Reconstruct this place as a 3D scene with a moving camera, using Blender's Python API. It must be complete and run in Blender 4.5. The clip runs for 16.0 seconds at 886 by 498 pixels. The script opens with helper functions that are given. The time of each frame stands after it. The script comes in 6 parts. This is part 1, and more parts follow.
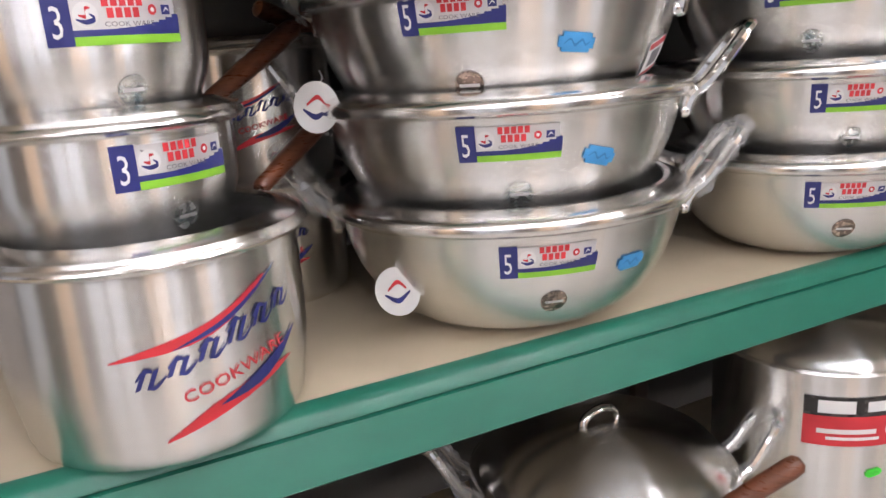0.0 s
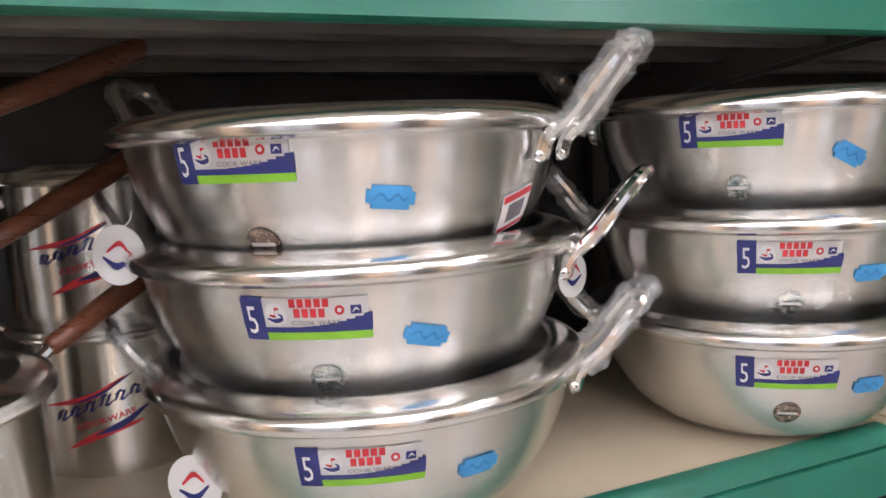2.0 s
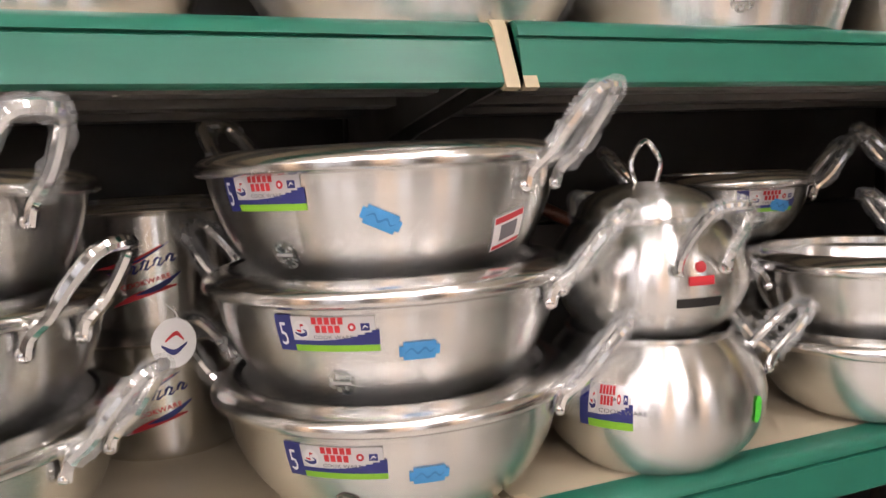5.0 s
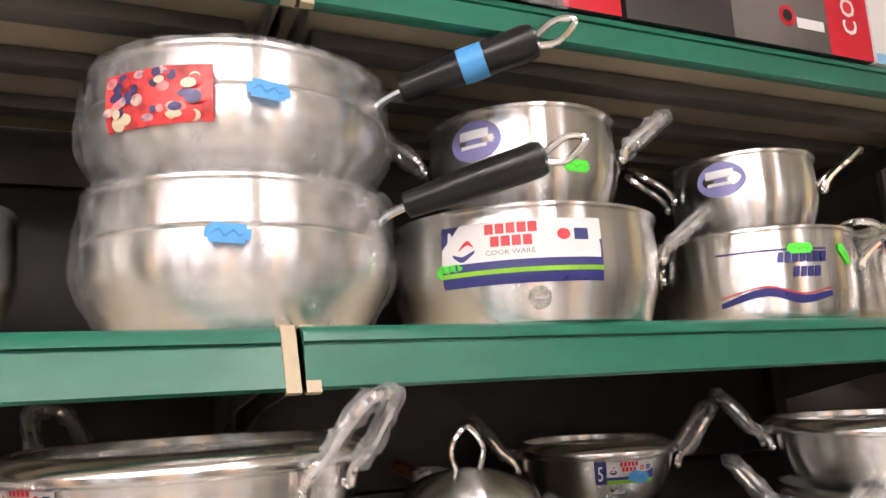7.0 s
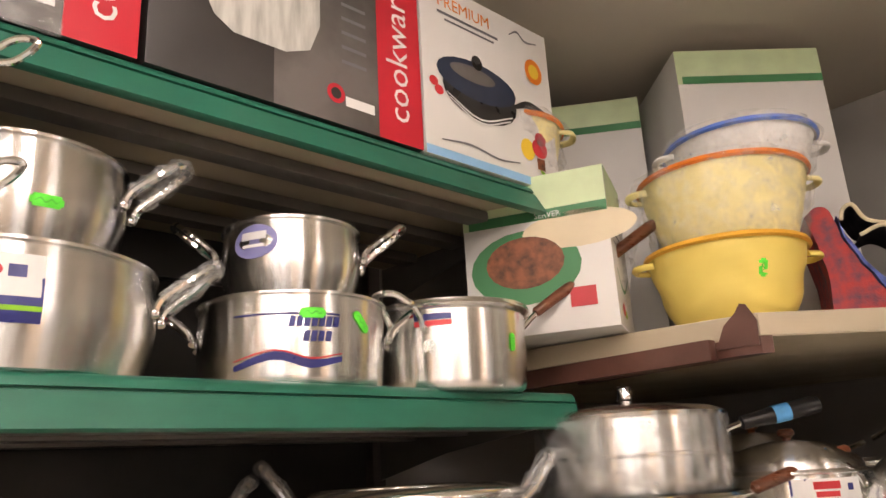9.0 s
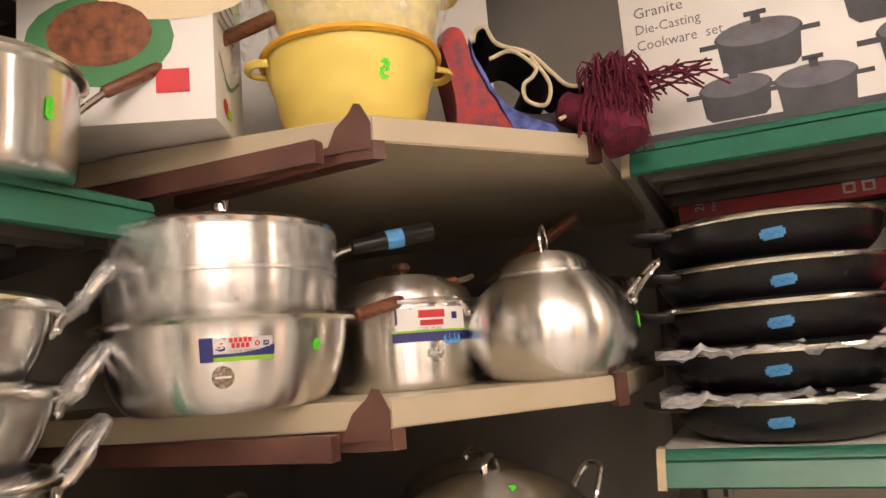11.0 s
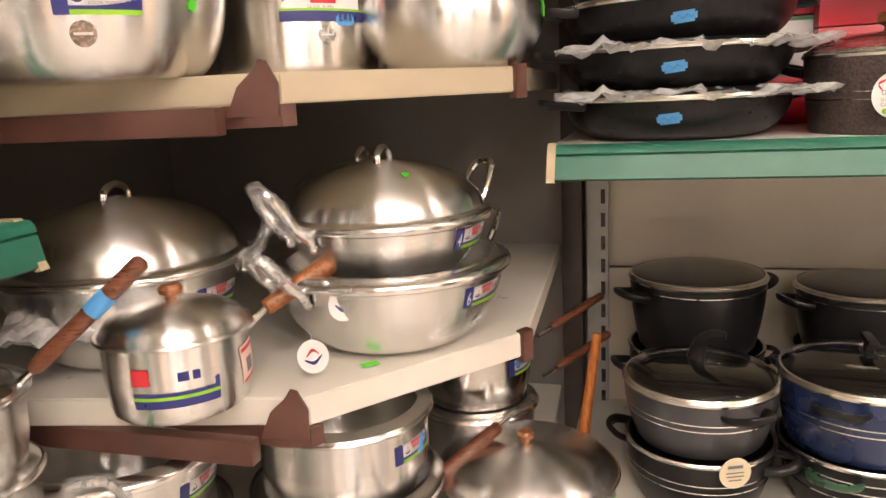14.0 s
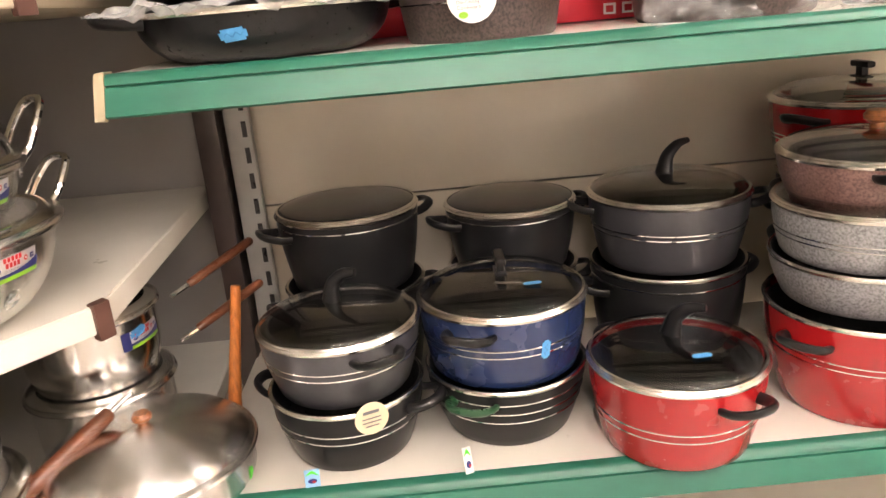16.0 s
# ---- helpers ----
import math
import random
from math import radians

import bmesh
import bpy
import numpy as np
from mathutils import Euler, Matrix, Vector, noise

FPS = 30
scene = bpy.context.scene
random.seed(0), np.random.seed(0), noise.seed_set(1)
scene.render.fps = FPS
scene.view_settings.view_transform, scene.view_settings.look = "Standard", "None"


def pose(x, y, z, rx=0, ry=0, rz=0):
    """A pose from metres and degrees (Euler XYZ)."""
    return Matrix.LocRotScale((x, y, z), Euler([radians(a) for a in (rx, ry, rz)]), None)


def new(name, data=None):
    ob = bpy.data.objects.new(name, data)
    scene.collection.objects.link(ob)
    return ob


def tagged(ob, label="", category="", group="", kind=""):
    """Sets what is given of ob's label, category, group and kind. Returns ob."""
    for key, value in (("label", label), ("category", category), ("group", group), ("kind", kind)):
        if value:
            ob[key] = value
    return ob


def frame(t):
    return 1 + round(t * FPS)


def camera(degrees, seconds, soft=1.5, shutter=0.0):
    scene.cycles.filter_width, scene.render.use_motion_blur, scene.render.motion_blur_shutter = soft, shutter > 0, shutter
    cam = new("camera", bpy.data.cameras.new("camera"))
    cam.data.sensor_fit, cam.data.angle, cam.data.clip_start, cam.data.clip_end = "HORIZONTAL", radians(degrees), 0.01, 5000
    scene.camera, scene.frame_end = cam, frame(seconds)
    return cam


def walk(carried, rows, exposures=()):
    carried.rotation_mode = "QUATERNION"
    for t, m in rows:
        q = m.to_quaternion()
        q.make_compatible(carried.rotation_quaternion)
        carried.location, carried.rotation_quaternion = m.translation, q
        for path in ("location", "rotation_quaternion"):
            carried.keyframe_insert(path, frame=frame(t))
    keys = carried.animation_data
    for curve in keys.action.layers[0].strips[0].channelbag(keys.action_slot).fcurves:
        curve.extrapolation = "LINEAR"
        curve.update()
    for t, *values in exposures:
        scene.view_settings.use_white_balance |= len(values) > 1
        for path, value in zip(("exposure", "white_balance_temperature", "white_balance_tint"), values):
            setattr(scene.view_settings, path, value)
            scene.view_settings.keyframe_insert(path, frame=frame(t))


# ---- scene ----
cam = camera(61.7, 16.0)
PATH = [
    (0, pose(-0.840, -0.477, 1.253, 74.55, 3.87, -26.53)),
    (0.5, pose(-0.828, -0.491, 1.276, 77.23, 4.08, -24.60)),
    (1, pose(-0.802, -0.496, 1.283, 79.29, 4.45, -25.29)),
    (1.5, pose(-0.727, -0.466, 1.273, 80.56, 3.60, -24.84)),
    (2, pose(-0.642, -0.430, 1.278, 81.91, 2.38, -23.16)),
    (2.5, pose(-0.600, -0.417, 1.278, 81.46, 2.40, -21.25)),
    (3, pose(-0.539, -0.469, 1.277, 81.36, 1.90, -16.77)),
    (3.5, pose(-0.458, -0.554, 1.283, 81.10, 1.89, -13.40)),
    (4, pose(-0.403, -0.602, 1.273, 81.23, 3.24, -14.46)),
    (4.5, pose(-0.347, -0.581, 1.269, 81.38, 3.86, -16.93)),
    (5, pose(-0.267, -0.521, 1.291, 83.77, 2.71, -21.27)),
    (7.5, pose(-0.119, -0.605, 1.357, 103.51, 1.96, -25.00)),
    (8, pose(-0.075, -0.618, 1.363, 105.87, 1.44, -29.78)),
    (8.5, pose(0.050, -0.693, 1.318, 108.46, 2.24, -31.91)),
    (9, pose(0.117, -0.702, 1.301, 106.67, 3.10, -42.23)),
    (9.5, pose(0.200, -0.702, 1.279, 104.80, 4.51, -53.67)),
    (10, pose(0.280, -0.648, 1.273, 103.37, 6.20, -63.59)),
    (10.2, pose(0.322, -0.677, 1.243, 103.28, 6.06, -63.07)),
    (12.3, pose(0.366, -0.634, 1.169, 87.00, 1.10, -74.22)),
    (12.5, pose(0.362, -0.638, 1.167, 85.90, 1.44, -74.02)),
    (13, pose(0.363, -0.630, 1.159, 83.51, 1.44, -74.58)),
    (13.5, pose(0.379, -0.637, 1.162, 80.39, 2.04, -74.37)),
    (14, pose(0.389, -0.635, 1.114, 78.13, 2.75, -74.71)),
    (14.5, pose(0.410, -0.636, 1.101, 76.07, 3.23, -77.24)),
    (15, pose(0.457, -0.665, 1.086, 74.39, 4.72, -84.59)),
    (15.5, pose(0.501, -0.742, 1.073, 72.81, 5.60, -90.05)),
    (16, pose(0.562, -0.866, 1.080, 71.59, 4.74, -92.69)),
]
EXPOSURES = [(0, -0.65, 6100, 16), (3, -0.65, 6100, 16), (5, -0.55, 6600, 18), (7.5, -0.45, 6700, 18), (9, -0.55, 7450, 19), (10, -0.65, 8150, 20), (12.5, 0.0, 7600, 20), (14, 0.0, 7600, 20), (15, 0.15, 7450, 19), (16, 0.6, 7350, 19)]
walk(cam, PATH, EXPOSURES)

# ---- light ----
world = bpy.data.worlds.new("world")
world.use_nodes = True
world.node_tree.nodes["Background"].inputs[0].default_value = (1.0, 0.93, 0.85, 1)
world.node_tree.nodes["Background"].inputs[1].default_value = 0.02
scene.world = world
TUBE_POWER = 46.0


# ---- materials ----
def mat(name, color, rough=0.5, metal=0.0, var=0.08, scale=8.0, stretch=(1, 1, 1), bump=0.0, bscale=60.0, aniso=0.0, rvar=0.08, trans=0.0, coat=0.0, dirt=None, emit=0.0, alpha=1.0):
    m = bpy.data.materials.new(name)
    m.use_nodes = True
    nt = m.node_tree
    b = nt.nodes["Principled BSDF"]
    b.inputs["Metallic"].default_value = metal
    b.inputs["Roughness"].default_value = rough
    b.inputs["Transmission Weight"].default_value = trans
    b.inputs["Coat Weight"].default_value = coat
    tc = nt.nodes.new("ShaderNodeTexCoord")
    mp = nt.nodes.new("ShaderNodeMapping")
    mp.inputs["Scale"].default_value = stretch
    nt.links.new(tc.outputs["Object"], mp.inputs[0])
    info = nt.nodes.new("ShaderNodeObjectInfo")
    n1 = nt.nodes.new("ShaderNodeTexNoise")
    n1.inputs["Scale"].default_value = scale
    n1.inputs["Detail"].default_value = 6
    nt.links.new(mp.outputs[0], n1.inputs["Vector"])
    ramp = nt.nodes.new("ShaderNodeMix")
    ramp.data_type = "RGBA"
    dark = tuple(c * (1 - var) for c in color) if dirt is None else dirt
    ramp.inputs["A"].default_value = (*dark, 1)
    ramp.inputs["B"].default_value = (*tuple(min(1, c * (1 + var)) for c in color), 1)
    cr = nt.nodes.new("ShaderNodeMapRange")
    cr.inputs[1].default_value, cr.inputs[2].default_value = 0.3, 0.62
    nt.links.new(n1.outputs["Fac"], cr.inputs[0])
    nt.links.new(cr.outputs[0], ramp.inputs["Factor"])
    nt.links.new(ramp.outputs["Result"], b.inputs["Base Color"])
    if rvar:
        n3 = nt.nodes.new("ShaderNodeTexNoise")
        n3.inputs["Scale"].default_value = scale * 2.7
        n3.inputs["Detail"].default_value = 4
        nt.links.new(mp.outputs[0], n3.inputs["Vector"])
        rr = nt.nodes.new("ShaderNodeMapRange")
        rr.inputs[1].default_value, rr.inputs[2].default_value = 0.3, 0.7
        rr.inputs[3].default_value, rr.inputs[4].default_value = max(0.02, rough - rvar), rough + rvar
        nt.links.new(n3.outputs["Fac"], rr.inputs[0])
        nt.links.new(rr.outputs[0], b.inputs["Roughness"])
    if bump:
        n2 = nt.nodes.new("ShaderNodeTexNoise")
        n2.inputs["Scale"].default_value = bscale
        n2.inputs["Detail"].default_value = 3
        nt.links.new(mp.outputs[0], n2.inputs["Vector"])
        bp = nt.nodes.new("ShaderNodeBump")
        bp.inputs["Strength"].default_value = bump
        bp.inputs["Distance"].default_value = 0.002
        nt.links.new(n2.outputs["Fac"], bp.inputs["Height"])
        nt.links.new(bp.outputs[0], b.inputs["Normal"])
    if aniso:
        b.inputs["Anisotropic"].default_value = aniso
        b.inputs["Anisotropic Rotation"].default_value = 0.25
        tg = nt.nodes.new("ShaderNodeTangent")
        tg.direction_type, tg.axis = "RADIAL", "Z"
        nt.links.new(tg.outputs[0], b.inputs["Tangent"])
    if emit:
        b.inputs["Emission Color"].default_value = (*color, 1)
        b.inputs["Emission Strength"].default_value = emit
    return m


def film(name, clear, rough=0.12, tint=(1, 1, 1)):
    """Thin clear plastic: part see-through, part gloss, in crumpled patches."""
    m = bpy.data.materials.new(name)
    m.use_nodes = True
    nt = m.node_tree
    nt.nodes.clear()
    out = nt.nodes.new("ShaderNodeOutputMaterial")
    mix = nt.nodes.new("ShaderNodeMixShader")
    tr = nt.nodes.new("ShaderNodeBsdfTransparent")
    tr.inputs[0].default_value = (*tint, 1)
    gl = nt.nodes.new("ShaderNodeBsdfPrincipled")
    gl.inputs["Base Color"].default_value = (0.85, 0.86, 0.87, 1)
    gl.inputs["Roughness"].default_value = rough
    gl.inputs["Specular IOR Level"].default_value = 0.9
    tc = nt.nodes.new("ShaderNodeTexCoord")
    n = nt.nodes.new("ShaderNodeTexNoise")
    n.inputs["Scale"].default_value = 55
    n.inputs["Detail"].default_value = 5
    nt.links.new(tc.outputs["Object"], n.inputs["Vector"])
    rg = nt.nodes.new("ShaderNodeMapRange")
    rg.inputs[1].default_value, rg.inputs[2].default_value = 0.4, 0.75
    rg.inputs[3].default_value, rg.inputs[4].default_value = clear, clear + 0.3
    nt.links.new(n.outputs["Fac"], rg.inputs[0])
    bp = nt.nodes.new("ShaderNodeBump")
    bp.inputs["Strength"].default_value = 0.9
    bp.inputs["Distance"].default_value = 0.004
    nt.links.new(n.outputs["Fac"], bp.inputs["Height"])
    nt.links.new(bp.outputs[0], gl.inputs["Normal"])
    nt.links.new(rg.outputs[0], mix.inputs[0])
    nt.links.new(tr.outputs[0], mix.inputs[1])
    nt.links.new(gl.outputs[0], mix.inputs[2])
    nt.links.new(mix.outputs[0], out.inputs[0])
    return m


ALU = mat("brushed_aluminium", (0.84, 0.835, 0.82), 0.26, 1.0, 0.03, 14, (0.4, 0.4, 9), 0.0, 30, 1.0, 0.0)
RIM = mat("polished_aluminium", (0.86, 0.85, 0.83), 0.2, 1.0, 0.02, 20, (1, 1, 2), 0.0, 60, 0.3, 0.04)
CHROME = mat("chrome", (0.82, 0.82, 0.82), 0.08, 1.0, 0.03, 30, rvar=0.04)
STEEL = mat("stainless_steel", (0.66, 0.64, 0.61), 0.18, 1.0, 0.03, 4, (1, 1, 1), 0.0, 40, 0.6, 0)
BROWN = mat("brown_bakelite", (0.13, 0.045, 0.022), 0.32, 0, 0.25, 30, (1, 1, 6), 0.1, 90)
WOOD = mat("varnished_wood", (0.24, 0.085, 0.03), 0.35, 0, 0.4, 25, (1, 8, 8), 0.1, 60)
BLACK = mat("black_bakelite", (0.012, 0.012, 0.013), 0.28, 0, 0.03, 20, rvar=0)
NONSTICK = mat("black_nonstick_coating", (0.008, 0.008, 0.009), 0.3, 0, 0.2, 60, bump=0.1, bscale=400, rvar=0.03)
GREY = mat("grey_enamel", (0.05, 0.05, 0.057), 0.3, 0.2, 0.04, 120, coat=0.3, rvar=0.02)
GRANITE = mat("dark_speckled_granite_coating", (0.06, 0.042, 0.038), 0.35, 0, 0.3, 260, dirt=(0.014, 0.012, 0.012), bump=0.1)
GRANITE_G = mat("grey_speckled_granite_coating", (0.25, 0.25, 0.26), 0.35, 0, 0.3, 260, dirt=(0.12, 0.12, 0.125), bump=0.1)
RED = mat("red_enamel", (0.36, 0.010, 0.013), 0.22, 0, 0.08, 10, coat=0.5)
BLUE = mat("blue_enamel", (0.012, 0.026, 0.085), 0.25, 0.1, 0.1, 10, coat=0.4)
GLASS = mat("lid_glass", (0.95, 0.96, 0.96), 0.02, 0, 0, 10, trans=1.0, rvar=0)
GREEN = mat("green_painted_steel", (0.012, 0.125, 0.082), 0.36, 0, 0.07, 14, (1, 1, 3), 0.0, 120, rvar=0.05)
CREAM = mat("cream_painted_board", (0.47, 0.40, 0.29), 0.42, 0, 0.05, 5, bump=0.06, bscale=30, dirt=(0.41, 0.35, 0.25))
CREAM_EDGE = mat("cream_plastic_cap", (0.46, 0.38, 0.25), 0.45, 0, 0.1, 20)
WHITE_BOARD = mat("off_white_board", (0.72, 0.69, 0.62), 0.35, 0, 0.06, 5, bump=0.04)
PANEL = mat("glossy_cream_back_panel", (0.76, 0.69, 0.57), 0.16, 0, 0.06, 4, bump=0.12, bscale=7, coat=0.4)
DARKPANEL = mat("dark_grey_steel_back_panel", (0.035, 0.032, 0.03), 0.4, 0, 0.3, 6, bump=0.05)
UNDER = mat("grey_shelf_underside", (0.12, 0.11, 0.1), 0.45, 0, 0.2, 8)
POST = mat("dark_brown_painted_post", (0.045, 0.03, 0.026), 0.4, 0, 0.25, 12)
BRACKET = mat("brown_painted_steel_bracket", (0.095, 0.04, 0.03), 0.38, 0, 0.2, 14)
RAIL = mat("grey_slotted_rail", (0.42, 0.42, 0.4), 0.4, 0.2, 0.1, 12)
WALL = mat("grey_plaster", (0.3, 0.28, 0.26), 0.75, 0, 0.08, 3, bump=0.2, bscale=40)
CEIL = mat("beige_ceiling_paint", (0.62, 0.57, 0.49), 0.85, 0, 0.05, 2, bump=0.1, bscale=30)
FLOOR = mat("grey_floor_tile", (0.62, 0.59, 0.54), 0.3, 0, 0.12, 3)
# dark wall and two pale tints, for banded reflections in the aluminium
AISLE = mat("dark_brown_wall_paint", (0.13, 0.11, 0.095), 0.6, 0, 0.2, 2)
REFLECTOR_W = mat("warm_reflector_paint", (0.82, 0.62, 0.44), 0.6, 0, 0.08, 3)
REFLECTOR_C = mat("cool_reflector_paint", (0.74, 0.79, 0.84), 0.6, 0, 0.06, 3)
STEEL_EDGE = mat("satin_steel_edge", (0.80, 0.77, 0.72), 0.24, 1.0, 0.02, 10, rvar=0)
for m in (NONSTICK, BLACK):
    m.node_tree.nodes["Principled BSDF"].inputs["Specular IOR Level"].default_value = 0.3
SMOKE = mat("smoked_lid_glass", (0.018, 0.018, 0.02), 0.04, 0, 0.02, 10, rvar=0)
GRIP_G = mat("dark_green_bakelite", (0.02, 0.075, 0.035), 0.3, 0, 0.1, 20)
TUBE = mat("lit_tube", (1.0, 0.96, 0.94), 0.5, 0, 0, 5, rvar=0, emit=TUBE_POWER)
FIXTURE = mat("white_lamp_housing", (0.75, 0.75, 0.73), 0.5)
NAVY = mat("navy_print", (0.025, 0.03, 0.16), 0.35, 0, 0.05, 30)
WHITE = mat("white_paper", (0.78, 0.78, 0.77), 0.45, 0, 0.03, 30)
SILVER = mat("silver_label_film", (0.7, 0.7, 0.7), 0.35, 0.6, 0.05, 30)
LIME = mat("lime_print", (0.22, 0.5, 0.03), 0.4, 0, 0.05, 30)
REDINK = mat("red_print", (0.55, 0.03, 0.04), 0.4, 0, 0.06, 20)
GREYINK = mat("grey_print", (0.16, 0.16, 0.175), 0.5, 0, 0.05, 20)
BLACKINK = mat("black_print", (0.02, 0.018, 0.018), 0.3, 0, 0.2, 10)
STICKER = mat("blue_price_paper", (0.06, 0.3, 0.62), 0.6, 0, 0.1, 40)
STICKER_G = mat("green_price_paper", (0.07, 0.72, 0.05), 0.6, 0, 0.1, 40)
INKB = mat("dark_blue_stamp_ink", (0.035, 0.2, 0.46), 0.6)
INKG = mat("dark_green_stamp_ink", (0.05, 0.52, 0.04), 0.6)
HOLO = mat("hologram_foil", (0.55, 0.55, 0.52), 0.25, 0.8, 0.5, 90, dirt=(0.16, 0.22, 0.24), bump=0.3, bscale=200)
HOLO_D = mat("dark_hologram_foil", (0.3, 0.22, 0.18), 0.25, 0.7, 0.5, 90, dirt=(0.06, 0.07, 0.06), bump=0.3, bscale=200)
YELLOW = mat("yellow_plastic", (0.84, 0.66, 0.17), 0.35, 0, 0.05, 6)
YELLOW_P = mat("pale_yellow_plastic", (0.86, 0.76, 0.36), 0.4, 0, 0.05, 6)
WHITE_P = mat("white_plastic", (0.8, 0.8, 0.78), 0.4, 0, 0.03, 6)
BLUE_P = mat("blue_plastic", (0.08, 0.18, 0.6), 0.4, 0, 0.05, 6)
ORANGE = mat("orange_print", (0.75, 0.2, 0.02), 0.5)
SKYINK = mat("sky_blue_print", (0.25, 0.5, 0.75), 0.5)
PALEGREEN = mat("pale_green_print", (0.55, 0.68, 0.42), 0.5, 0, 0.08, 14)
DKGREEN = mat("dark_green_print", (0.04, 0.2, 0.08), 0.5)
BROWNINK = mat("brown_food_print", (0.16, 0.05, 0.02), 0.5, 0, 0.6, 60)
CREAMINK = mat("cream_print", (0.7, 0.6, 0.42), 0.5)
CLOTH_R = mat("red_patterned_cloth", (0.28, 0.035, 0.035), 0.9, 0, 0.5, 50, dirt=(0.12, 0.06, 0.09), bump=0.5, bscale=300)
CLOTH_B = mat("blue_patterned_cloth", (0.06, 0.09, 0.28), 0.9, 0, 0.5, 60, bump=0.5, bscale=300)
CLOTH_D = mat("dark_woven_cloth", (0.03, 0.025, 0.03), 0.95, 0, 0.4, 60, bump=0.5, bscale=300)
CLOTH_C = mat("cream_cloth_edging", (0.55, 0.48, 0.34), 0.9, 0, 0.2, 60)
FRINGE = mat("maroon_yarn", (0.1, 0.006, 0.022), 0.95, 0, 0.4, 80)
FILM = film("clear_plastic_wrap", 0.1, 0.08)
FILM_THIN = film("clear_plastic_bag", 0.05, 0.08)
BUBBLE = film("bubble_wrap", 0.45, 0.2)


# ---- mesh helpers ----
def part(name, bm, material, parent=None, label="", smooth=True):
    me = bpy.data.meshes.new(name)
    if smooth:
        for f in bm.faces:
            f.smooth = True
        for e in bm.edges:
            if len(e.link_faces) == 2 and e.calc_face_angle(0) > 0.7:
                e.smooth = False
    bm.to_mesh(me)
    bm.free()
    for m in material if isinstance(material, (list, tuple)) else [material]:
        me.materials.append(m)
    ob = new(name, me)
    if parent is not None:
        ob.parent = parent
    if label:
        ob["label"] = label
    return ob


def thing(name, m, label, category, group=""):
    ob = new(name)
    ob.empty_display_size = 0.02
    ob.matrix_basis = m
    return tagged(ob, label, category, group)


def lathe(prof, n=56):
    bm = bmesh.new()
    rings = []
    for r, z in prof:
        if r < 1e-5:
            rings.append([bm.verts.new((0, 0, z))])
        else:
            rings.append([bm.verts.new((r * math.cos(2 * math.pi * i / n), r * math.sin(2 * math.pi * i / n), z)) for i in range(n)])
    for a, b in zip(rings, rings[1:]):
        for i in range(n):
            j = (i + 1) % n
            if len(a) == 1 and len(b) == 1:
                continue
            if len(a) == 1:
                bm.faces.new((a[0], b[j], b[i]))
            elif len(b) == 1:
                bm.faces.new((a[i], a[j], b[0]))
            else:
                bm.faces.new((a[i], a[j], b[j], b[i]))
    bmesh.ops.recalc_face_normals(bm, faces=bm.faces)
    return bm


def tube(pts, r, n=10, bm=None, closed=False, flat=1.0, jitter=0.0):
    bm = bm or bmesh.new()
    pts = [Vector(p) for p in pts]
    rings, side = [], None
    k = len(pts)
    for i, p in enumerate(pts):
        d = (pts[(i + 1) % k] - pts[i - 1]) if closed else (pts[min(i + 1, k - 1)] - pts[max(i - 1, 0)])
        d.normalize()
        if side is None:
            side = d.orthogonal().normalized()
        side = (side - d * side.dot(d)).normalized()
        up = d.cross(side)
        rad = r[i] if isinstance(r, (list, tuple)) else r
        ring = []
        for j in range(n):
            a = 2 * math.pi * j / n
            q = rad * (1 + (random.uniform(-jitter, jitter) if jitter else 0))
            ring.append(bm.verts.new(p + side * math.cos(a) * q + up * math.sin(a) * q * flat))
        rings.append(ring)
    pairs = list(zip(rings, rings[1:])) + ([(rings[-1], rings[0])] if closed else [])
    for a, b in pairs:
        for j in range(n):
            bm.faces.new((a[j], a[(j + 1) % n], b[(j + 1) % n], b[j]))
    if not closed:
        bm.faces.new(rings[0][::-1])
        bm.faces.new(rings[-1])
    bmesh.ops.recalc_face_normals(bm, faces=bm.faces)
    return bm


def arc(points, n=6):
    """A smooth line through the points."""
    p = [Vector(q) for q in points]
    p = [p[0] * 2 - p[1]] + p + [p[-1] * 2 - p[-2]]
    out = []
    for i in range(1, len(p) - 2):
        for s in range(n):
            t = s / n
            a, b, c, d = p[i - 1], p[i], p[i + 1], p[i + 2]
            out.append(0.5 * (2 * b + (c - a) * t + (2 * a - 5 * b + 4 * c - d) * t * t + (3 * b - a - 3 * c + d) * t ** 3))
    return out + [p[-2]]


def block(x0, y0, z0, x1, y1, z1, bevel=0.002, bm=None):
    bm = bm or bmesh.new()
    r = bmesh.ops.create_cube(bm, size=1, matrix=Matrix.LocRotScale(((x0 + x1) / 2, (y0 + y1) / 2, (z0 + z1) / 2), None, (x1 - x0, y1 - y0, z1 - z0)))
    if bevel:
        es = list({e for v in r["verts"] for e in v.link_edges})
        bmesh.ops.bevel(bm, geom=es, offset=bevel, segments=2, affect="EDGES", profile=0.6)
    return bm


def prism(poly, z0, z1, bevel=0.0):
    bm = bmesh.new()
    a = [bm.verts.new((x, y, z0)) for x, y in poly]
    b = [bm.verts.new((x, y, z1)) for x, y in poly]
    n = len(poly)
    bm.faces.new(a[::-1])
    bm.faces.new(b)
    for i in range(n):
        bm.faces.new((a[i], a[(i + 1) % n], b[(i + 1) % n], b[i]))
    bmesh.ops.recalc_face_normals(bm, faces=bm.faces)
    if bevel:
        bmesh.ops.bevel(bm, geom=list(bm.edges), offset=bevel, segments=2, affect="EDGES")
    return bm


TEXTS = {}


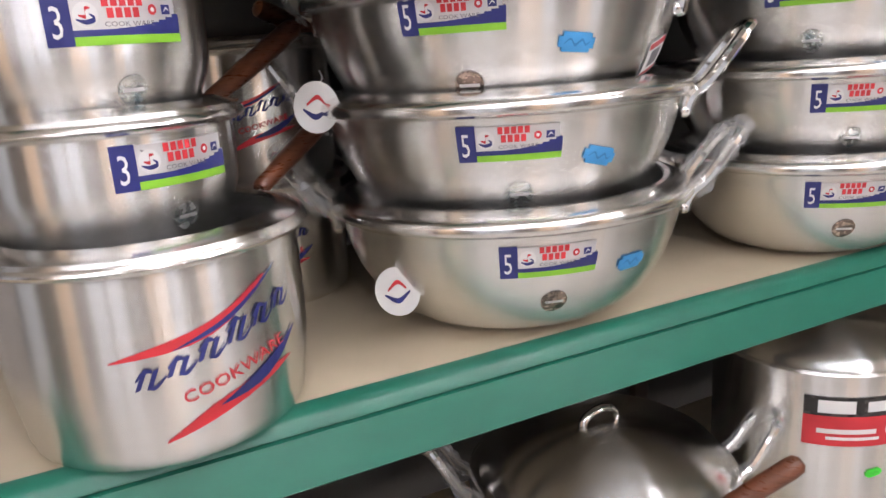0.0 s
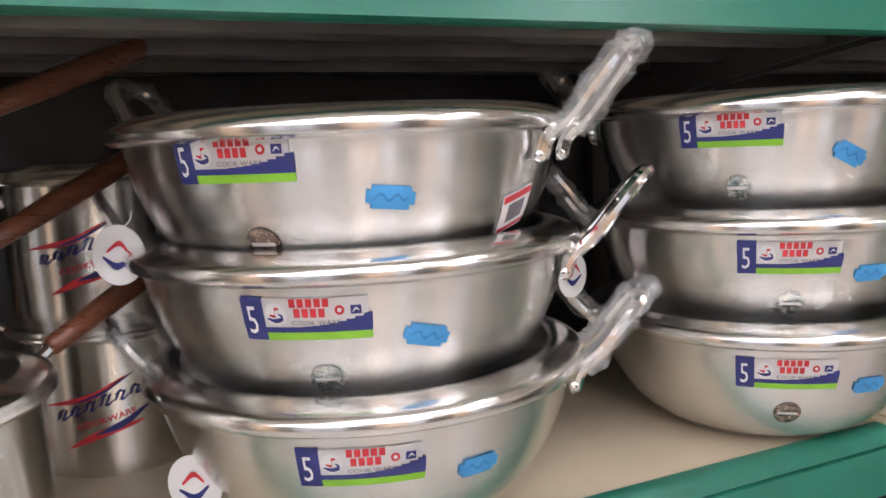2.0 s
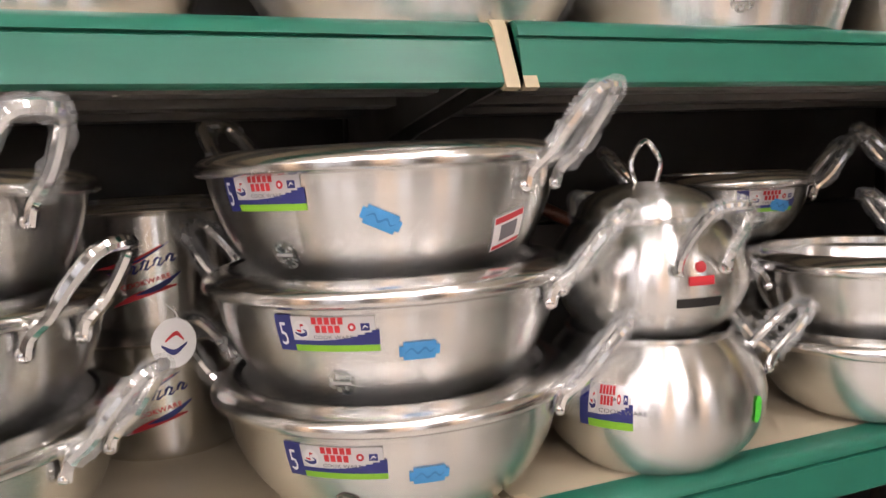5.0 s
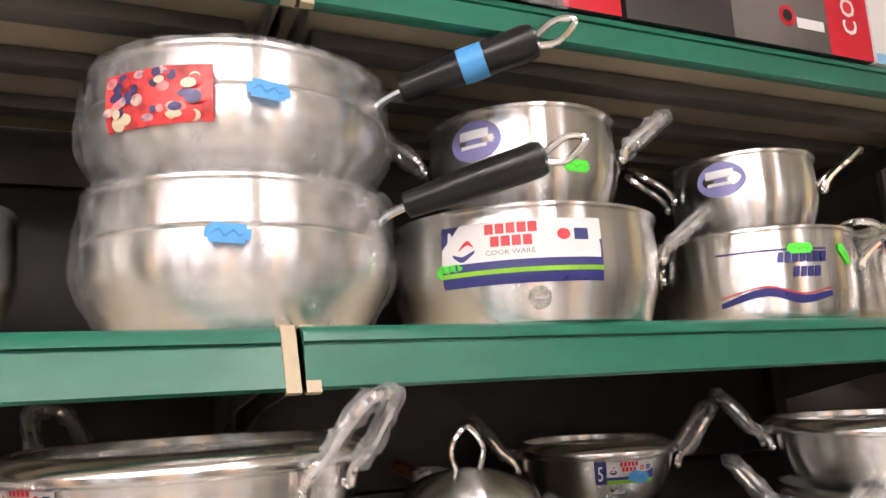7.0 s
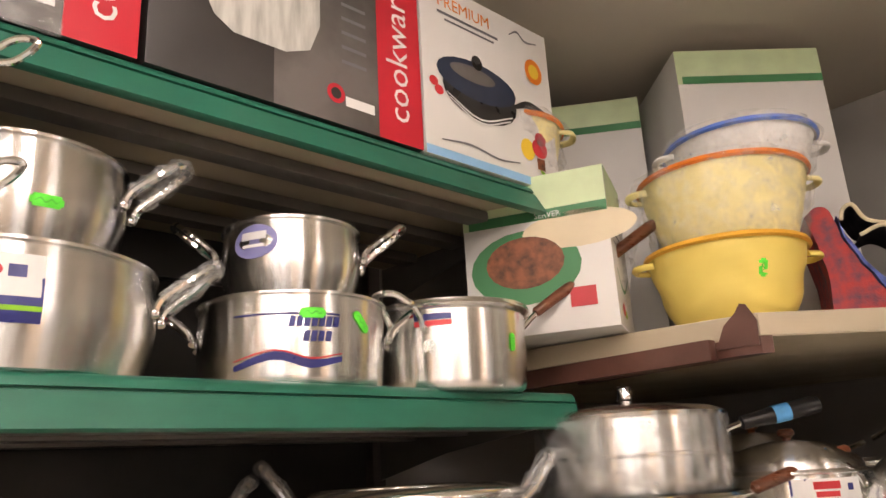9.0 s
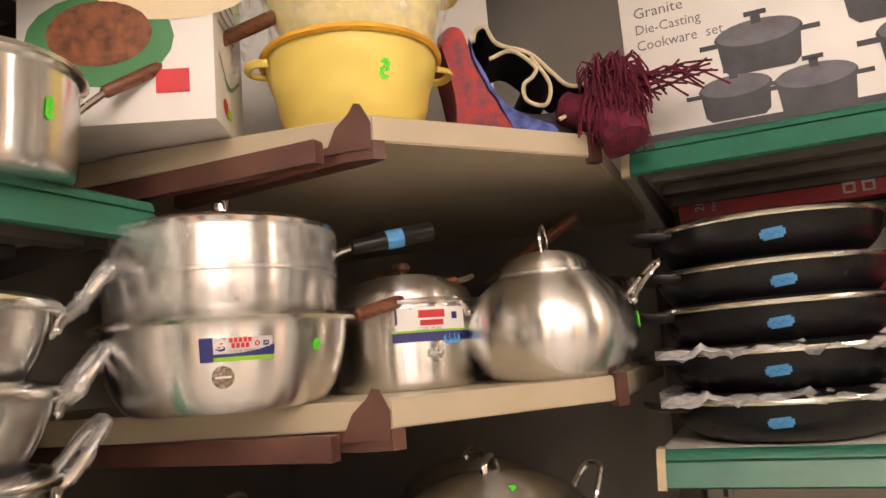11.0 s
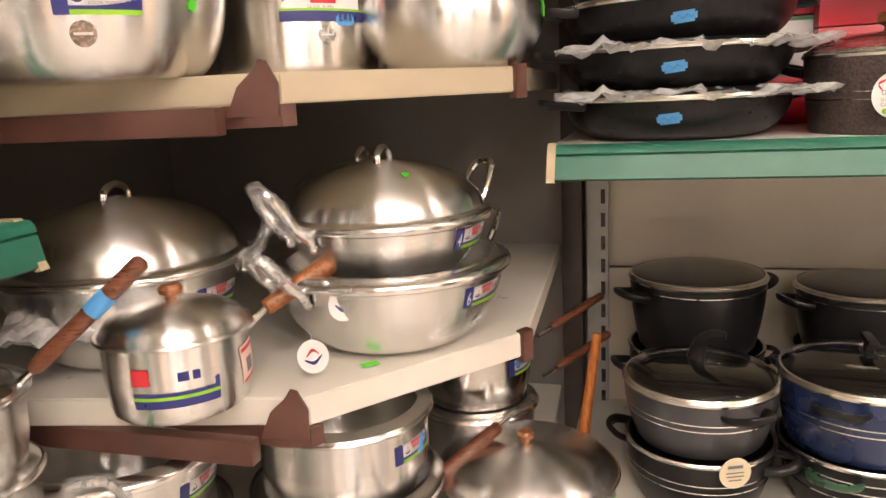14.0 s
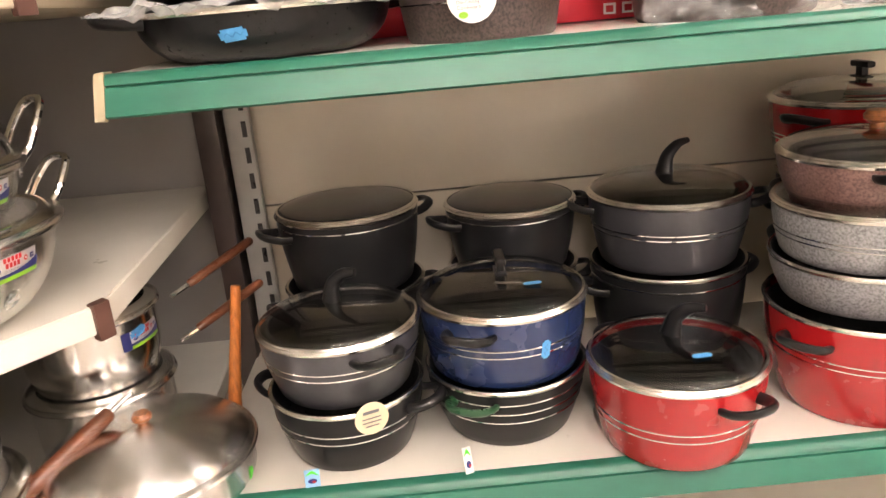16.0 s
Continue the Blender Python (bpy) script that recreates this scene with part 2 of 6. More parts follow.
def lettering(words):
    """Letters as (points, faces), one unit high, from x = 0."""
    if words not in TEXTS:
        cu = bpy.data.curves.new("letters", "FONT")
        cu.body, cu.size, cu.resolution_u = words, 1.0, 2
        ob = bpy.data.objects.new("letters", cu)
        scene.collection.objects.link(ob)
        me = bpy.data.meshes.new_from_object(ob.evaluated_get(bpy.context.evaluated_depsgraph_get()))
        TEXTS[words] = ([tuple(v.co[:2]) for v in me.vertices], [tuple(f.vertices) for f in me.polygons])
        bpy.data.objects.remove(ob)
        bpy.data.meshes.remove(me)
        bpy.data.curves.remove(cu)
    return TEXTS[words]


def ink(bm, to3d, shapes):
    """Printed shapes laid on a surface. to3d(u, v, lift) gives the place; each shape is (kind, slot, lift, numbers...)."""
    for kind, slot, lift, *q in shapes:
        made = []
        if kind == "rect":
            u0, v0, u1, v1 = q[:4]
            sk = q[4] if len(q) > 4 else 0.0
            n = max(1, int(abs(u1 - u0) / 0.006))
            m = min(6, max(1, int(abs(v1 - v0) / 0.005)))
            lean = q[5] if len(q) > 5 else 0
            rows = []
            for i in range(n + 1):
                u = u0 + (u1 - u0) * i / n
                rows.append([bm.verts.new(to3d(u + lean * j / m, v0 + (v1 - v0) * j / m + sk * (u - u0), lift)) for j in range(m + 1)])
            for a, b in zip(rows, rows[1:]):
                for j in range(m):
                    made.append(bm.faces.new((a[j], b[j], b[j + 1], a[j + 1])))
        elif kind == "curve":
            pts, w0, w1 = q
            rows = []
            line = arc([(x, y, 0) for x, y in pts], 4)
            for i, p in enumerate(line):
                s = i / (len(line) - 1)
                w = w0 + (w1 - w0) * math.sin(math.pi * s)
                rows.append((bm.verts.new(to3d(p.x, p.y - w / 2, lift)), bm.verts.new(to3d(p.x, p.y + w / 2, lift))))
            for a, b in zip(rows, rows[1:]):
                made.append(bm.faces.new((a[0], b[0], b[1], a[1])))
        elif kind == "disc":
            u, v, ru, rv = q[:4]
            n = 20
            c = bm.verts.new(to3d(u, v, lift))
            ring = [bm.verts.new(to3d(u + ru * math.cos(6.2832 * i / n), v + rv * math.sin(6.2832 * i / n), lift)) for i in range(n)]
            for i in range(n):
                made.append(bm.faces.new((c, ring[i], ring[(i + 1) % n])))
        elif kind == "poly":
            made.append(bm.faces.new([bm.verts.new(to3d(u, v, lift)) for u, v in q[0]]))
        elif kind == "text":
            words, u, v, size = q[:4]
            turn = q[4] if len(q) > 4 else 0.0
            squeeze = q[5] if len(q) > 5 else 1.0
            vs, fs = lettering(words)
            c, s = math.cos(turn), math.sin(turn)
            made_v = [bm.verts.new(to3d(u + (x * c * squeeze - y * s) * size, v + (x * s * squeeze + y * c) * size, lift)) for x, y in vs]
            for f in fs:
                made.append(bm.faces.new([made_v[i] for i in f]))
        for f in made:
            f.material_index = slot


def radius_at(prof, z):
    for (r0, z0), (r1, z1) in zip(prof, prof[1:]):
        if z0 <= z <= z1 and z1 > z0:
            return r0 + (r1 - r0) * (z - z0) / (z1 - z0)
    return prof[-1][0]


def wrap(prof, angle, zmid, tilt=0.0):
    """Maps label metres (u, v) onto a turned body at that angle (degrees) and height."""
    r0 = radius_at(prof, zmid)
    c, s = math.cos(tilt), math.sin(tilt)

    def to3d(u, v, lift):
        u, v = u * c - v * s, u * s + v * c
        a, z = radians(angle) + u / r0, zmid + v
        r = radius_at(prof, z) + lift
        return (r * math.cos(a), r * math.sin(a), z)
    return to3d


def plane(o, ux, uz):
    o, ux, uz = Vector(o), Vector(ux).normalized(), Vector(uz).normalized()
    nrm = ux.cross(uz)
    return lambda u, v, lift: o + ux * u + uz * v + nrm * lift


LABEL_INK = [NAVY, WHITE, LIME, REDINK, GREYINK, SILVER]


def brand_label(parent, prof, angle, z, digit, w=0.080, h=0.028):
    """Printed strip: number on navy, pale field with red and grey marks, navy wedge over a lime line."""
    bm = bmesh.new()
    U, V = (lambda f: f * w), (lambda f: (f - 0.5) * h)
    sh = [("rect", 0, 0.0006, 0, V(0), U(0.18), V(1)),
          ("rect", 5, 0.0006, U(0.18), V(0.30), U(0.97), V(0.97)),
          ("rect", 0, 0.0007, U(0.18), V(0.18), w, V(0.31)),
          ("rect", 2, 0.0007, U(0.18), V(0), w, V(0.18))]
    for i in range(8):
        a = 0.48 + i * 0.065
        sh.append(("rect", 0, 0.0009, U(a), V(0.30), U(a + 0.066), V(0.32 + 0.0042 * (i + 1) ** 2)))
    sh += [("disc", 1, 0.0010, U(0.275), V(0.6), U(0.085), h * 0.26),
           ("curve", 0, 0.0014, [(U(0.21), V(0.52)), (U(0.27), V(0.46)), (U(0.335), V(0.52)), (U(0.30), V(0.62))], h * 0.03, h * 0.10),
           ("curve", 3, 0.0015, [(U(0.23), V(0.60)), (U(0.275), V(0.57)), (U(0.275), V(0.72)), (U(0.31), V(0.74))], h * 0.03, h * 0.09),
           ("text", 4, 0.0010, "COOK WARE", U(0.39), V(0.36), h * 0.14, 0, 1.25),
           ("disc", 3, 0.0010, U(0.76), V(0.68), U(0.036), h * 0.11),
           ("disc", 1, 0.0012, U(0.76), V(0.68), U(0.016), h * 0.05),
           ("rect", 0, 0.0010, U(0.84), V(0.58), U(0.92), V(0.78)),
           ("curve", 1, 0.0013, [(U(0.855), V(0.63)), (U(0.88), V(0.71)), (U(0.905), V(0.66))], h * 0.02, h * 0.05)]
    for row, (v0, v1, n) in enumerate(((0.76, 0.95, 5), (0.53, 0.73, 4))):
        for i in range(n):
            u0 = 0.39 + i * 0.062 + row * 0.028
            sh.append(("rect", 3, 0.0010, U(u0), V(v0), U(u0 + 0.046), V(v1)))
    if digit:
        sh.append(("text", 1, 0.0014, digit, U(0.035), V(0.16), h * 0.92, 0, 0.62))
    ink(bm, wrap(prof, angle, z), sh)
    return part("brand_label", bm, LABEL_INK, parent, "printed navy, silver and lime label strip", False)


def price_sticker(parent, to3d, paper=None, mark=None, w=0.030, h=0.014):
    bm = bmesh.new()
    paper = paper or STICKER
    c = h * 0.22
    sh = [("rect", 0, 0.0012, -w / 2 + c, -h / 2, w / 2 - c, h / 2), ("rect", 0, 0.0012, -w / 2, -h / 2 + c, -w / 2 + c, h / 2 - c), ("rect", 0, 0.0012, w / 2 - c, -h / 2 + c, w / 2, h / 2 - c)]
    sh.append(("curve", 1, 0.0015, [(-w * 0.36, -h * 0.1), (-w * 0.2, h * 0.16), (-w * 0.05, -h * 0.14), (w * 0.12, h * 0.14), (w * 0.25, -h * 0.1), (w * 0.36, h * 0.06)], h * 0.05, h * 0.16))
    ink(bm, to3d, sh)
    return part("price_sticker", bm, [paper, mark or (INKB if paper == STICKER else INKG)], parent, "blue price sticker" if paper == STICKER else "bright green price sticker", False)


def seal(parent, to3d, material, r=0.011):
    bm = bmesh.new()
    ink(bm, to3d, [("disc", 0, 0.001, 0, 0, r, r), ("rect", 1, 0.0014, -r * 0.7, -0.001, r * 0.7, 0.0015)])
    return part("seal_sticker", bm, [material, SILVER], parent, "round hologram seal", False)


def swing_tag(name, m, label):
    """An oval card tag on a string."""
    tag = thing(name, m, label, "tag")
    bm = bmesh.new()
    ink(bm, plane((0, 0, 0), (1, 0, 0), (0, 0, 1)), [("disc", 0, 0.0008, 0, 0, 0.019, 0.022), ("curve", 1, 0.0014, [(-0.011, -0.002), (0, -0.008), (0.011, 0.0)], 0.002, 0.005), ("curve", 2, 0.0016, [(-0.008, 0.002), (0.001, 0.009), (0.008, 0.003)], 0.002, 0.004)])
    part("print", bm, [WHITE, NAVY, REDINK], tag, "", False)
    part("card", lathe([(0, -0.0005), (0.0195, -0.0005), (0.0195, 0.0002), (0, 0.0002)], 24), WHITE, tag).matrix_basis = pose(0, 0, 0, 90) @ Matrix.Diagonal((1, 1.14, 1, 1))
    part("string", tube(arc([(0, 0, 0.018), (0.004, 0.008, 0.024), (0.0, 0.02, 0.03)]), 0.0006, 5), WHITE, tag)
    return tag


def bowl_profile(R, H, base=0.43, lip=0.012):
    pts = [(0, 0), (R * base, 0)]
    for i in range(1, 13):
        th = radians(82) * i / 12
        pts.append((R * base + (R * 0.955 - R * base) * math.sin(th) / math.sin(radians(82)), (H - 0.008) * (1 - math.cos(th)) / (1 - math.cos(radians(82)))))
    return pts


def shell(outer, rim, t=0.002):
    """Closes an outer profile with its rim points and an inner wall."""
    inner = [(max(0, r - t), z + t) for r, z in outer if r > 0.0]
    return outer + rim + inner[::-1] + [(0, t)]


def loop_handle(parent, prof, R, z, ang, wrapped=True, size=1.0, rise=0.055):
    """A bent rod loop riveted on the wall under the rim, in its plastic bag."""
    a = radians(ang)
    out, tan = Vector((math.cos(a), math.sin(a), 0)), Vector((-math.sin(a), math.cos(a), 0))
    r0 = radius_at(prof, z - 0.02) + 0.002
    P = lambda o, t, h: out * (r0 + o) + tan * t + Vector((0, 0, z + h))
    s = size
    rise = rise * 0.8
    line = arc([P(0.001, -0.028 * s, -0.024), P(0.006, -0.028 * s, -0.010), P(0.022 * s, -0.027 * s, 0.004), P(0.036 * s, -0.026 * s, rise * 0.5), P(0.054 * s, -0.018 * s, rise),
                P(0.061 * s, 0, rise * 1.1), P(0.054 * s, 0.018 * s, rise), P(0.036 * s, 0.026 * s, rise * 0.5), P(0.022 * s, 0.027 * s, 0.004), P(0.006, 0.028 * s, -0.010), P(0.001, 0.028 * s, -0.024)], 4)
    hd = part("handle", tube(line, 0.0052 * s, 8), CHROME, parent, "chromed rod loop handle")
    for sgn in (-1, 1):
        b = lathe([(0, 0.004), (0.004, 0.003), (0.006, 0), (0.006, -0.004), (0, -0.004)], 10)
        part("rivet", b, CHROME, hd).matrix_basis = Matrix.Translation(P(0.002, 0.028 * s * sgn, -0.022)) @ out.to_track_quat("Z", "Y").to_matrix().to_4x4()
    if wrapped:
        w = [p + Vector((random.uniform(-1, 1), random.uniform(-1, 1), random.uniform(-1, 1))) * 0.0015 for p in line[5:-5]]
        part("handle_bag", tube(w, [0.0085 * s * random.uniform(0.85, 1.2) for _ in w], 10, jitter=0.1), FILM, hd, "crumpled clear plastic sleeve")
    return hd


def kadhai(c, z, R=0.168, H=0.118, ang=-22, lab=225, digit="5", blue=256, wrapped=(True, True), holo=None, tilt=0.2, group="stacked wide bowls", labz=0.66, barcode=False, lift=0.0, rise=0.055, label=""):
    ob = thing("wok_bowl", pose(c[0], c[1], z), label or "brushed aluminium two-handled wok bowl with printed brand strip, in a stack", "cooking pot", group)
    prof = bowl_profile(R, H)
    body = part("body", lathe(shell(prof, [(R * 0.965, H - 0.006), (R * 0.965, H - 0.008)][:1])), ALU, ob, "brushed aluminium bowl")
    part("rim", lathe([(R * 0.945, H - 0.014), (R * 0.985, H - 0.0135), (R * 1.008, H - 0.011), (R * 1.014, H - 0.007), (R * 1.007, H - 0.0025), (R * 0.985, H + 0.0005), (R * 0.93, H + 0.0045), (R * 0.875, H + 0.0065), (R * 0.85, H + 0.0045), (R * 0.845, H - 0.003), (R * 0.87, H - 0.003), (R * 0.93, H - 0.004), (R * 0.945, H - 0.014)], 80), RIM, ob, "polished rolled rim")
    for k, wr in zip((0, 180), wrapped):
        loop_handle(ob, prof, R, H - 0.008, ang + k, wr, 1.0, rise)
    if lab is not None:
        brand_label(body, prof, lab, H * labz, digit)
    if blue is not None:
        price_sticker(body, wrap(prof, blue, H * 0.58, -tilt))
    if lab is not None:
        seal(body, wrap(prof, lab + 17, H * 0.36), holo or HOLO)
    if barcode:
        bm = bmesh.new()
        ink(bm, wrap(prof, ang - 12, H * 0.45, 0.25), [("rect", 0, 0.0012, -0.016, -0.014, 0.016, 0.014), ("rect", 1, 0.0015, -0.015, 0.008, 0.015, 0.013), ("rect", 1, 0.0015, -0.015, -0.013, 0.015, -0.010), ("rect", 2, 0.0015, -0.009, -0.007, 0.009, 0.006)])
        part("barcode_label", bm, [WHITE, REDINK, GREYINK], body, "white and red barcode label", False)
    return ob


def rod_handle(parent, a, z, r0, length=0.15, rise=0.09, material=None, r=0.0095, droop=0.0, blue=False):
    """A long turned handle on a steel shank, pointing out at angle a (degrees)."""
    out = Vector((math.cos(radians(a)), math.sin(radians(a)), 0))
    P = lambda o, h: out * (r0 + o) + Vector((0, 0, z + h))
    sl = rise / (length + 0.03)
    hd = part("handle", tube([P(0.028, 0.028 * sl), P(0.03, 0.03 * sl), P(0.05, 0.05 * sl), P(length * 0.6, length * 0.6 * sl), P(length + 0.02, (length + 0.02) * sl), P(length + 0.027, (length + 0.027) * sl), P(length + 0.03, (length + 0.03) * sl)], [r * 0.6, r * 0.8, r * 0.85, r, r * 1.08, r * 0.95, r * 0.5], 14), material or BROWN, parent, "long brown rod handle" if (material or BROWN) == BROWN else "black bakelite handle")
    part("shank", tube(arc([P(-0.002, -0.012), P(0.008, -0.002), P(0.032, 0.032 * sl)]), 0.0045, 8), CHROME, hd, "bright steel shank")
    if blue:
        q = P(length * 0.75, length * 0.75 * sl)
        bm = tube([q - out * 0.012 - Vector((0, 0, 0.012 * sl)), q + out * 0.012 + Vector((0, 0, 0.012 * sl))], r * 1.06, 14)
        part("price_sticker", bm, STICKER, hd, "blue price sticker")
    return hd


def pot_profile(R, H, base=0.93, belly=0.0):
    pts = [(0, 0), (R * base * 0.93, 0), (R * base * 0.985, 0.004), (R * base + 0.001, 0.012)]
    for i in range(1, 13):
        t = i / 12
        pts.append((R * (base + (1 - base) * math.sin(math.pi / 2 * min(1, t * 2.2))) + belly * math.sin(math.pi * min(1, t * 0.97 + 0.03)), 0.012 + (H - 0.012) * t))
    return pts


def globe_profile(R, H, base=0.66, neck=0.72):
    pts = [(0, 0), (R * base, 0)]
    n = 14
    lo, hi = -math.acos(base), math.acos(neck)
    for i in range(1, n + 1):
        a = lo + (hi - lo) * i / n
        pts.append((R * math.cos(a), H * (math.sin(a) - math.sin(lo)) / (math.sin(hi) - math.sin(lo))))
    return pts


def knob(parent, z, material, r=0.014, h=0.022):
    return part("knob", lathe([(0, z), (r * 0.55, z), (r * 0.5, z + h * 0.3), (r * 0.95, z + h * 0.5), (r, z + h * 0.72), (r * 0.75, z + h * 0.95), (0, z + h)], 20), material, parent, "turned knob")


def metal_lid(parent, R, z, dome, material, knob_mat=None, ring=False):
    prof = [(R * 1.01, z - 0.004), (R * 1.02, z), (R * 0.98, z + 0.003)] + [(R * 0.98 * math.cos(radians(90) * i / 8), z + 0.003 + dome * math.sin(radians(90) * i / 8)) for i in range(1, 9)]
    prof[-1] = (0, prof[-1][1])
    lid = part("lid", lathe(prof + [(0, z + dome - 0.002), (R * 0.9, z - 0.002), (R * 1.01, z - 0.004)]), material, parent, "domed metal lid")
    if ring:
        t = z + dome
        part("knob", tube(arc([(-0.012, 0, t), (-0.017, 0, t + 0.022), (0, 0, t + 0.042), (0.017, 0, t + 0.022), (0.012, 0, t)], 5), 0.003, 8), CHROME, lid, "wire ring knob")
    elif knob_mat:
        knob(lid, z + dome, knob_mat)
    return lid


# ---- the room ----
def slab(name, x0, y0, z0, x1, y1, z1, material, label, category):
    return tagged(part(name, block(x0, y0, z0, x1, y1, z1, 0), material, None, "", False), label, category, "", "structure")


CEILING_Z = 2.14
slab("floor", -3.2, -3.4, -0.1, 2.3, 0.8, 0.0, FLOOR, "grey tiled shop floor between the shelves", "floor")
slab("ceiling", -3.2, -3.4, CEILING_Z, 2.3, 0.8, CEILING_Z + 0.12, CEIL, "low beige painted ceiling above the shelves", "ceiling")
slab("wall_north", -3.2, 0.56, 0.0, 2.3, 0.68, CEILING_Z, WALL, "grey plaster wall behind the pot shelves", "wall")
slab("wall_east", 2.06, -3.4, 0.0, 2.18, 0.56, CEILING_Z, WALL, "grey plaster wall behind the non-stick pots", "wall")
south = slab("wall_south", -3.2, -3.3, 0.0, 2.06, -3.18, CEILING_Z, AISLE, "unseen dark closing wall with pale reflector panels across the aisle", "wall")
west = slab("wall_west", -3.2, -3.18, 0.0, -3.08, 0.56, CEILING_Z, AISLE, "unseen dark closing wall with pale reflector panels at the aisle's end", "wall")
# pale panels added out of view, so the bowls mirror warm and cool bands
for x0, x1, m in ((-3.0, -2.3, REFLECTOR_C), (-1.35, -0.55, REFLECTOR_W), (-0.55, -0.1, REFLECTOR_C), (0.75, 1.35, REFLECTOR_W), (1.35, 2.0, REFLECTOR_C)):
    part("reflector_panel", block(x0, -3.18, 0.0, x1 - 0.004, -3.12, CEILING_Z, 0.004), m, south)
for y0, y1, m in ((-2.9, -2.0, REFLECTOR_C), (-1.3, -0.75, REFLECTOR_W), (-0.1, 0.5, REFLECTOR_C)):
    part("reflector_panel", block(-3.08, y0, 0.0, -3.02, y1, CEILING_Z, 0.004), m, west)


def ceiling_lamp(x, y, turn):
    lamp = thing("ceiling_light", pose(x, y, CEILING_Z, 0, 0, turn), "white twin-tube fluorescent lamp on the ceiling", "lamp", "ceiling lamps")
    part("housing", block(-0.62, -0.07, -0.035, 0.62, 0.07, 0.0, 0.006), FIXTURE, lamp)
    for s in (-0.04, 0.04):
        part("tube", tube([(-0.59, s, -0.052), (0.59, s, -0.052)], 0.014, 12), TUBE, lamp, "lit fluorescent tube")


# last two are extra unseen lamps, added to light the low cream panel
for x, y, r in ((-0.65, -0.80, 0), (0.20, -1.0, 90), (-0.8, -1.75, 90), (-0.2, -2.5, 90), (1.1, -2.4, 90), (-2.1, -1.05, 0), (-2.1, -2.2, 0)):
    ceiling_lamp(x, y, r)


# ---- shelves ----
def steel_shelf(m, length, depth, z, label, caps=(True, True), under=UNDER, top=CREAM, th=0.05, lean=0.020):
    """A gondola shelf: board, leaning green price edge and cream end caps. Local x runs along the front, y to the back."""
    sh = thing("shelf", m @ pose(0, 0, z), label, "shelf", "shop shelves")
    part("board", block(0.002, 0.0305, -0.026, length - 0.002, depth, 0.0, 0.003), top, sh, "cream painted shelf board")
    part("price_edge", prism_x([(lean - 0.002, 0.002), (lean - 0.008, -0.003), (lean * 0.80 - 0.008, -0.0105), (lean * 0.80 - 0.004, -0.0115), (lean * 0.76 - 0.004, -0.0130), (lean * 0.76 - 0.008, -0.0140), (-0.008, -th + 0.003), (-0.004, -th), (0.004, -th), (0.022, -0.028), (0.030, -0.028), (0.030, 0.002)], 0.0, length), GREEN, sh, "glossy green price edge")
    for i, x in enumerate((0.0, length)):
        if caps[i]:
            w = 0.004 if x == 0 else -0.004
            part("end_cap", prism_x([(0.016, 0.004), (0.010, -0.002), (-0.011, -th - 0.001), (-0.004, -th - 0.003), (0.04, -0.03), (0.04, 0.004)], x + (0.0 if x == 0 else -0.012), x + (0.012 if x == 0 else 0.0)), CREAM_EDGE, sh, "cream plastic end cap")
    for y in (0.08, 0.2, 0.33):
        part("stiffener", block(0.03, y, -0.045, length - 0.03, y + 0.035, -0.027, 0.004), under, sh, "folded steel channel under the board")
    for x in (0.012, length - 0.016):
        part("bracket", prism_x([(0.03, -0.028), (depth, -0.028), (depth, -0.11), (depth * 0.6, -0.07), (0.03, -0.04)], x, x + 0.004), UNDER, sh, "grey steel bracket")
    return sh


def prism_x(poly, x0, x1):
    bm = bmesh.new()
    a = [bm.verts.new((x0, y, z)) for y, z in poly]
    b = [bm.verts.new((x1, y, z)) for y, z in poly]
    n = len(poly)
    bm.faces.new(a)
    bm.faces.new(b[::-1])
    for i in range(n):
        bm.faces.new((a[i], b[i], b[(i + 1) % n], a[(i + 1) % n]))
    bmesh.ops.recalc_face_normals(bm, faces=bm.faces)
    return bm


RUN1 = pose(0, 0, 0)
for z, x0s in ((0.58, (-1.02, 0.002)), (1.0, (-1.02, 0.002)), (1.40, (-1.02, 0.002)), (1.730, (-1.02, 0.002))):
    for x0 in x0s:
        steel_shelf(pose(x0, 0, 0), 1.018 if x0 < 0 else (1.045 if z > 1.6 else 1.026), 0.46, z, "cream steel shelf with a glossy green price edge", lean=0.020 if x0 < 0 or z > 1.6 else 0.008)
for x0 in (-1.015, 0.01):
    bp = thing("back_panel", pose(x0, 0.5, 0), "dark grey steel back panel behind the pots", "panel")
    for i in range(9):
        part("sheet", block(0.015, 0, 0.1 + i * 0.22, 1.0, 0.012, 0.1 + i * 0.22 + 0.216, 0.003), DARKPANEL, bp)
for x in (-1.02, 0.0, 1.03):
    up = thing("upright", pose(x, 0.485, 0), "dark steel shelf upright with slots", "post")
    part("post", block(-0.015, 0, 0, 0.015, 0.03, 2.0, 0.003), POST, up)

# corner shelves: cream boards with a mitred front on brown brackets
CORNER = [(1.055, 0.54), (1.075, 0.10), (1.135, -0.248), (1.41, -0.466), (2.04, -0.44), (2.04, 0.54)]


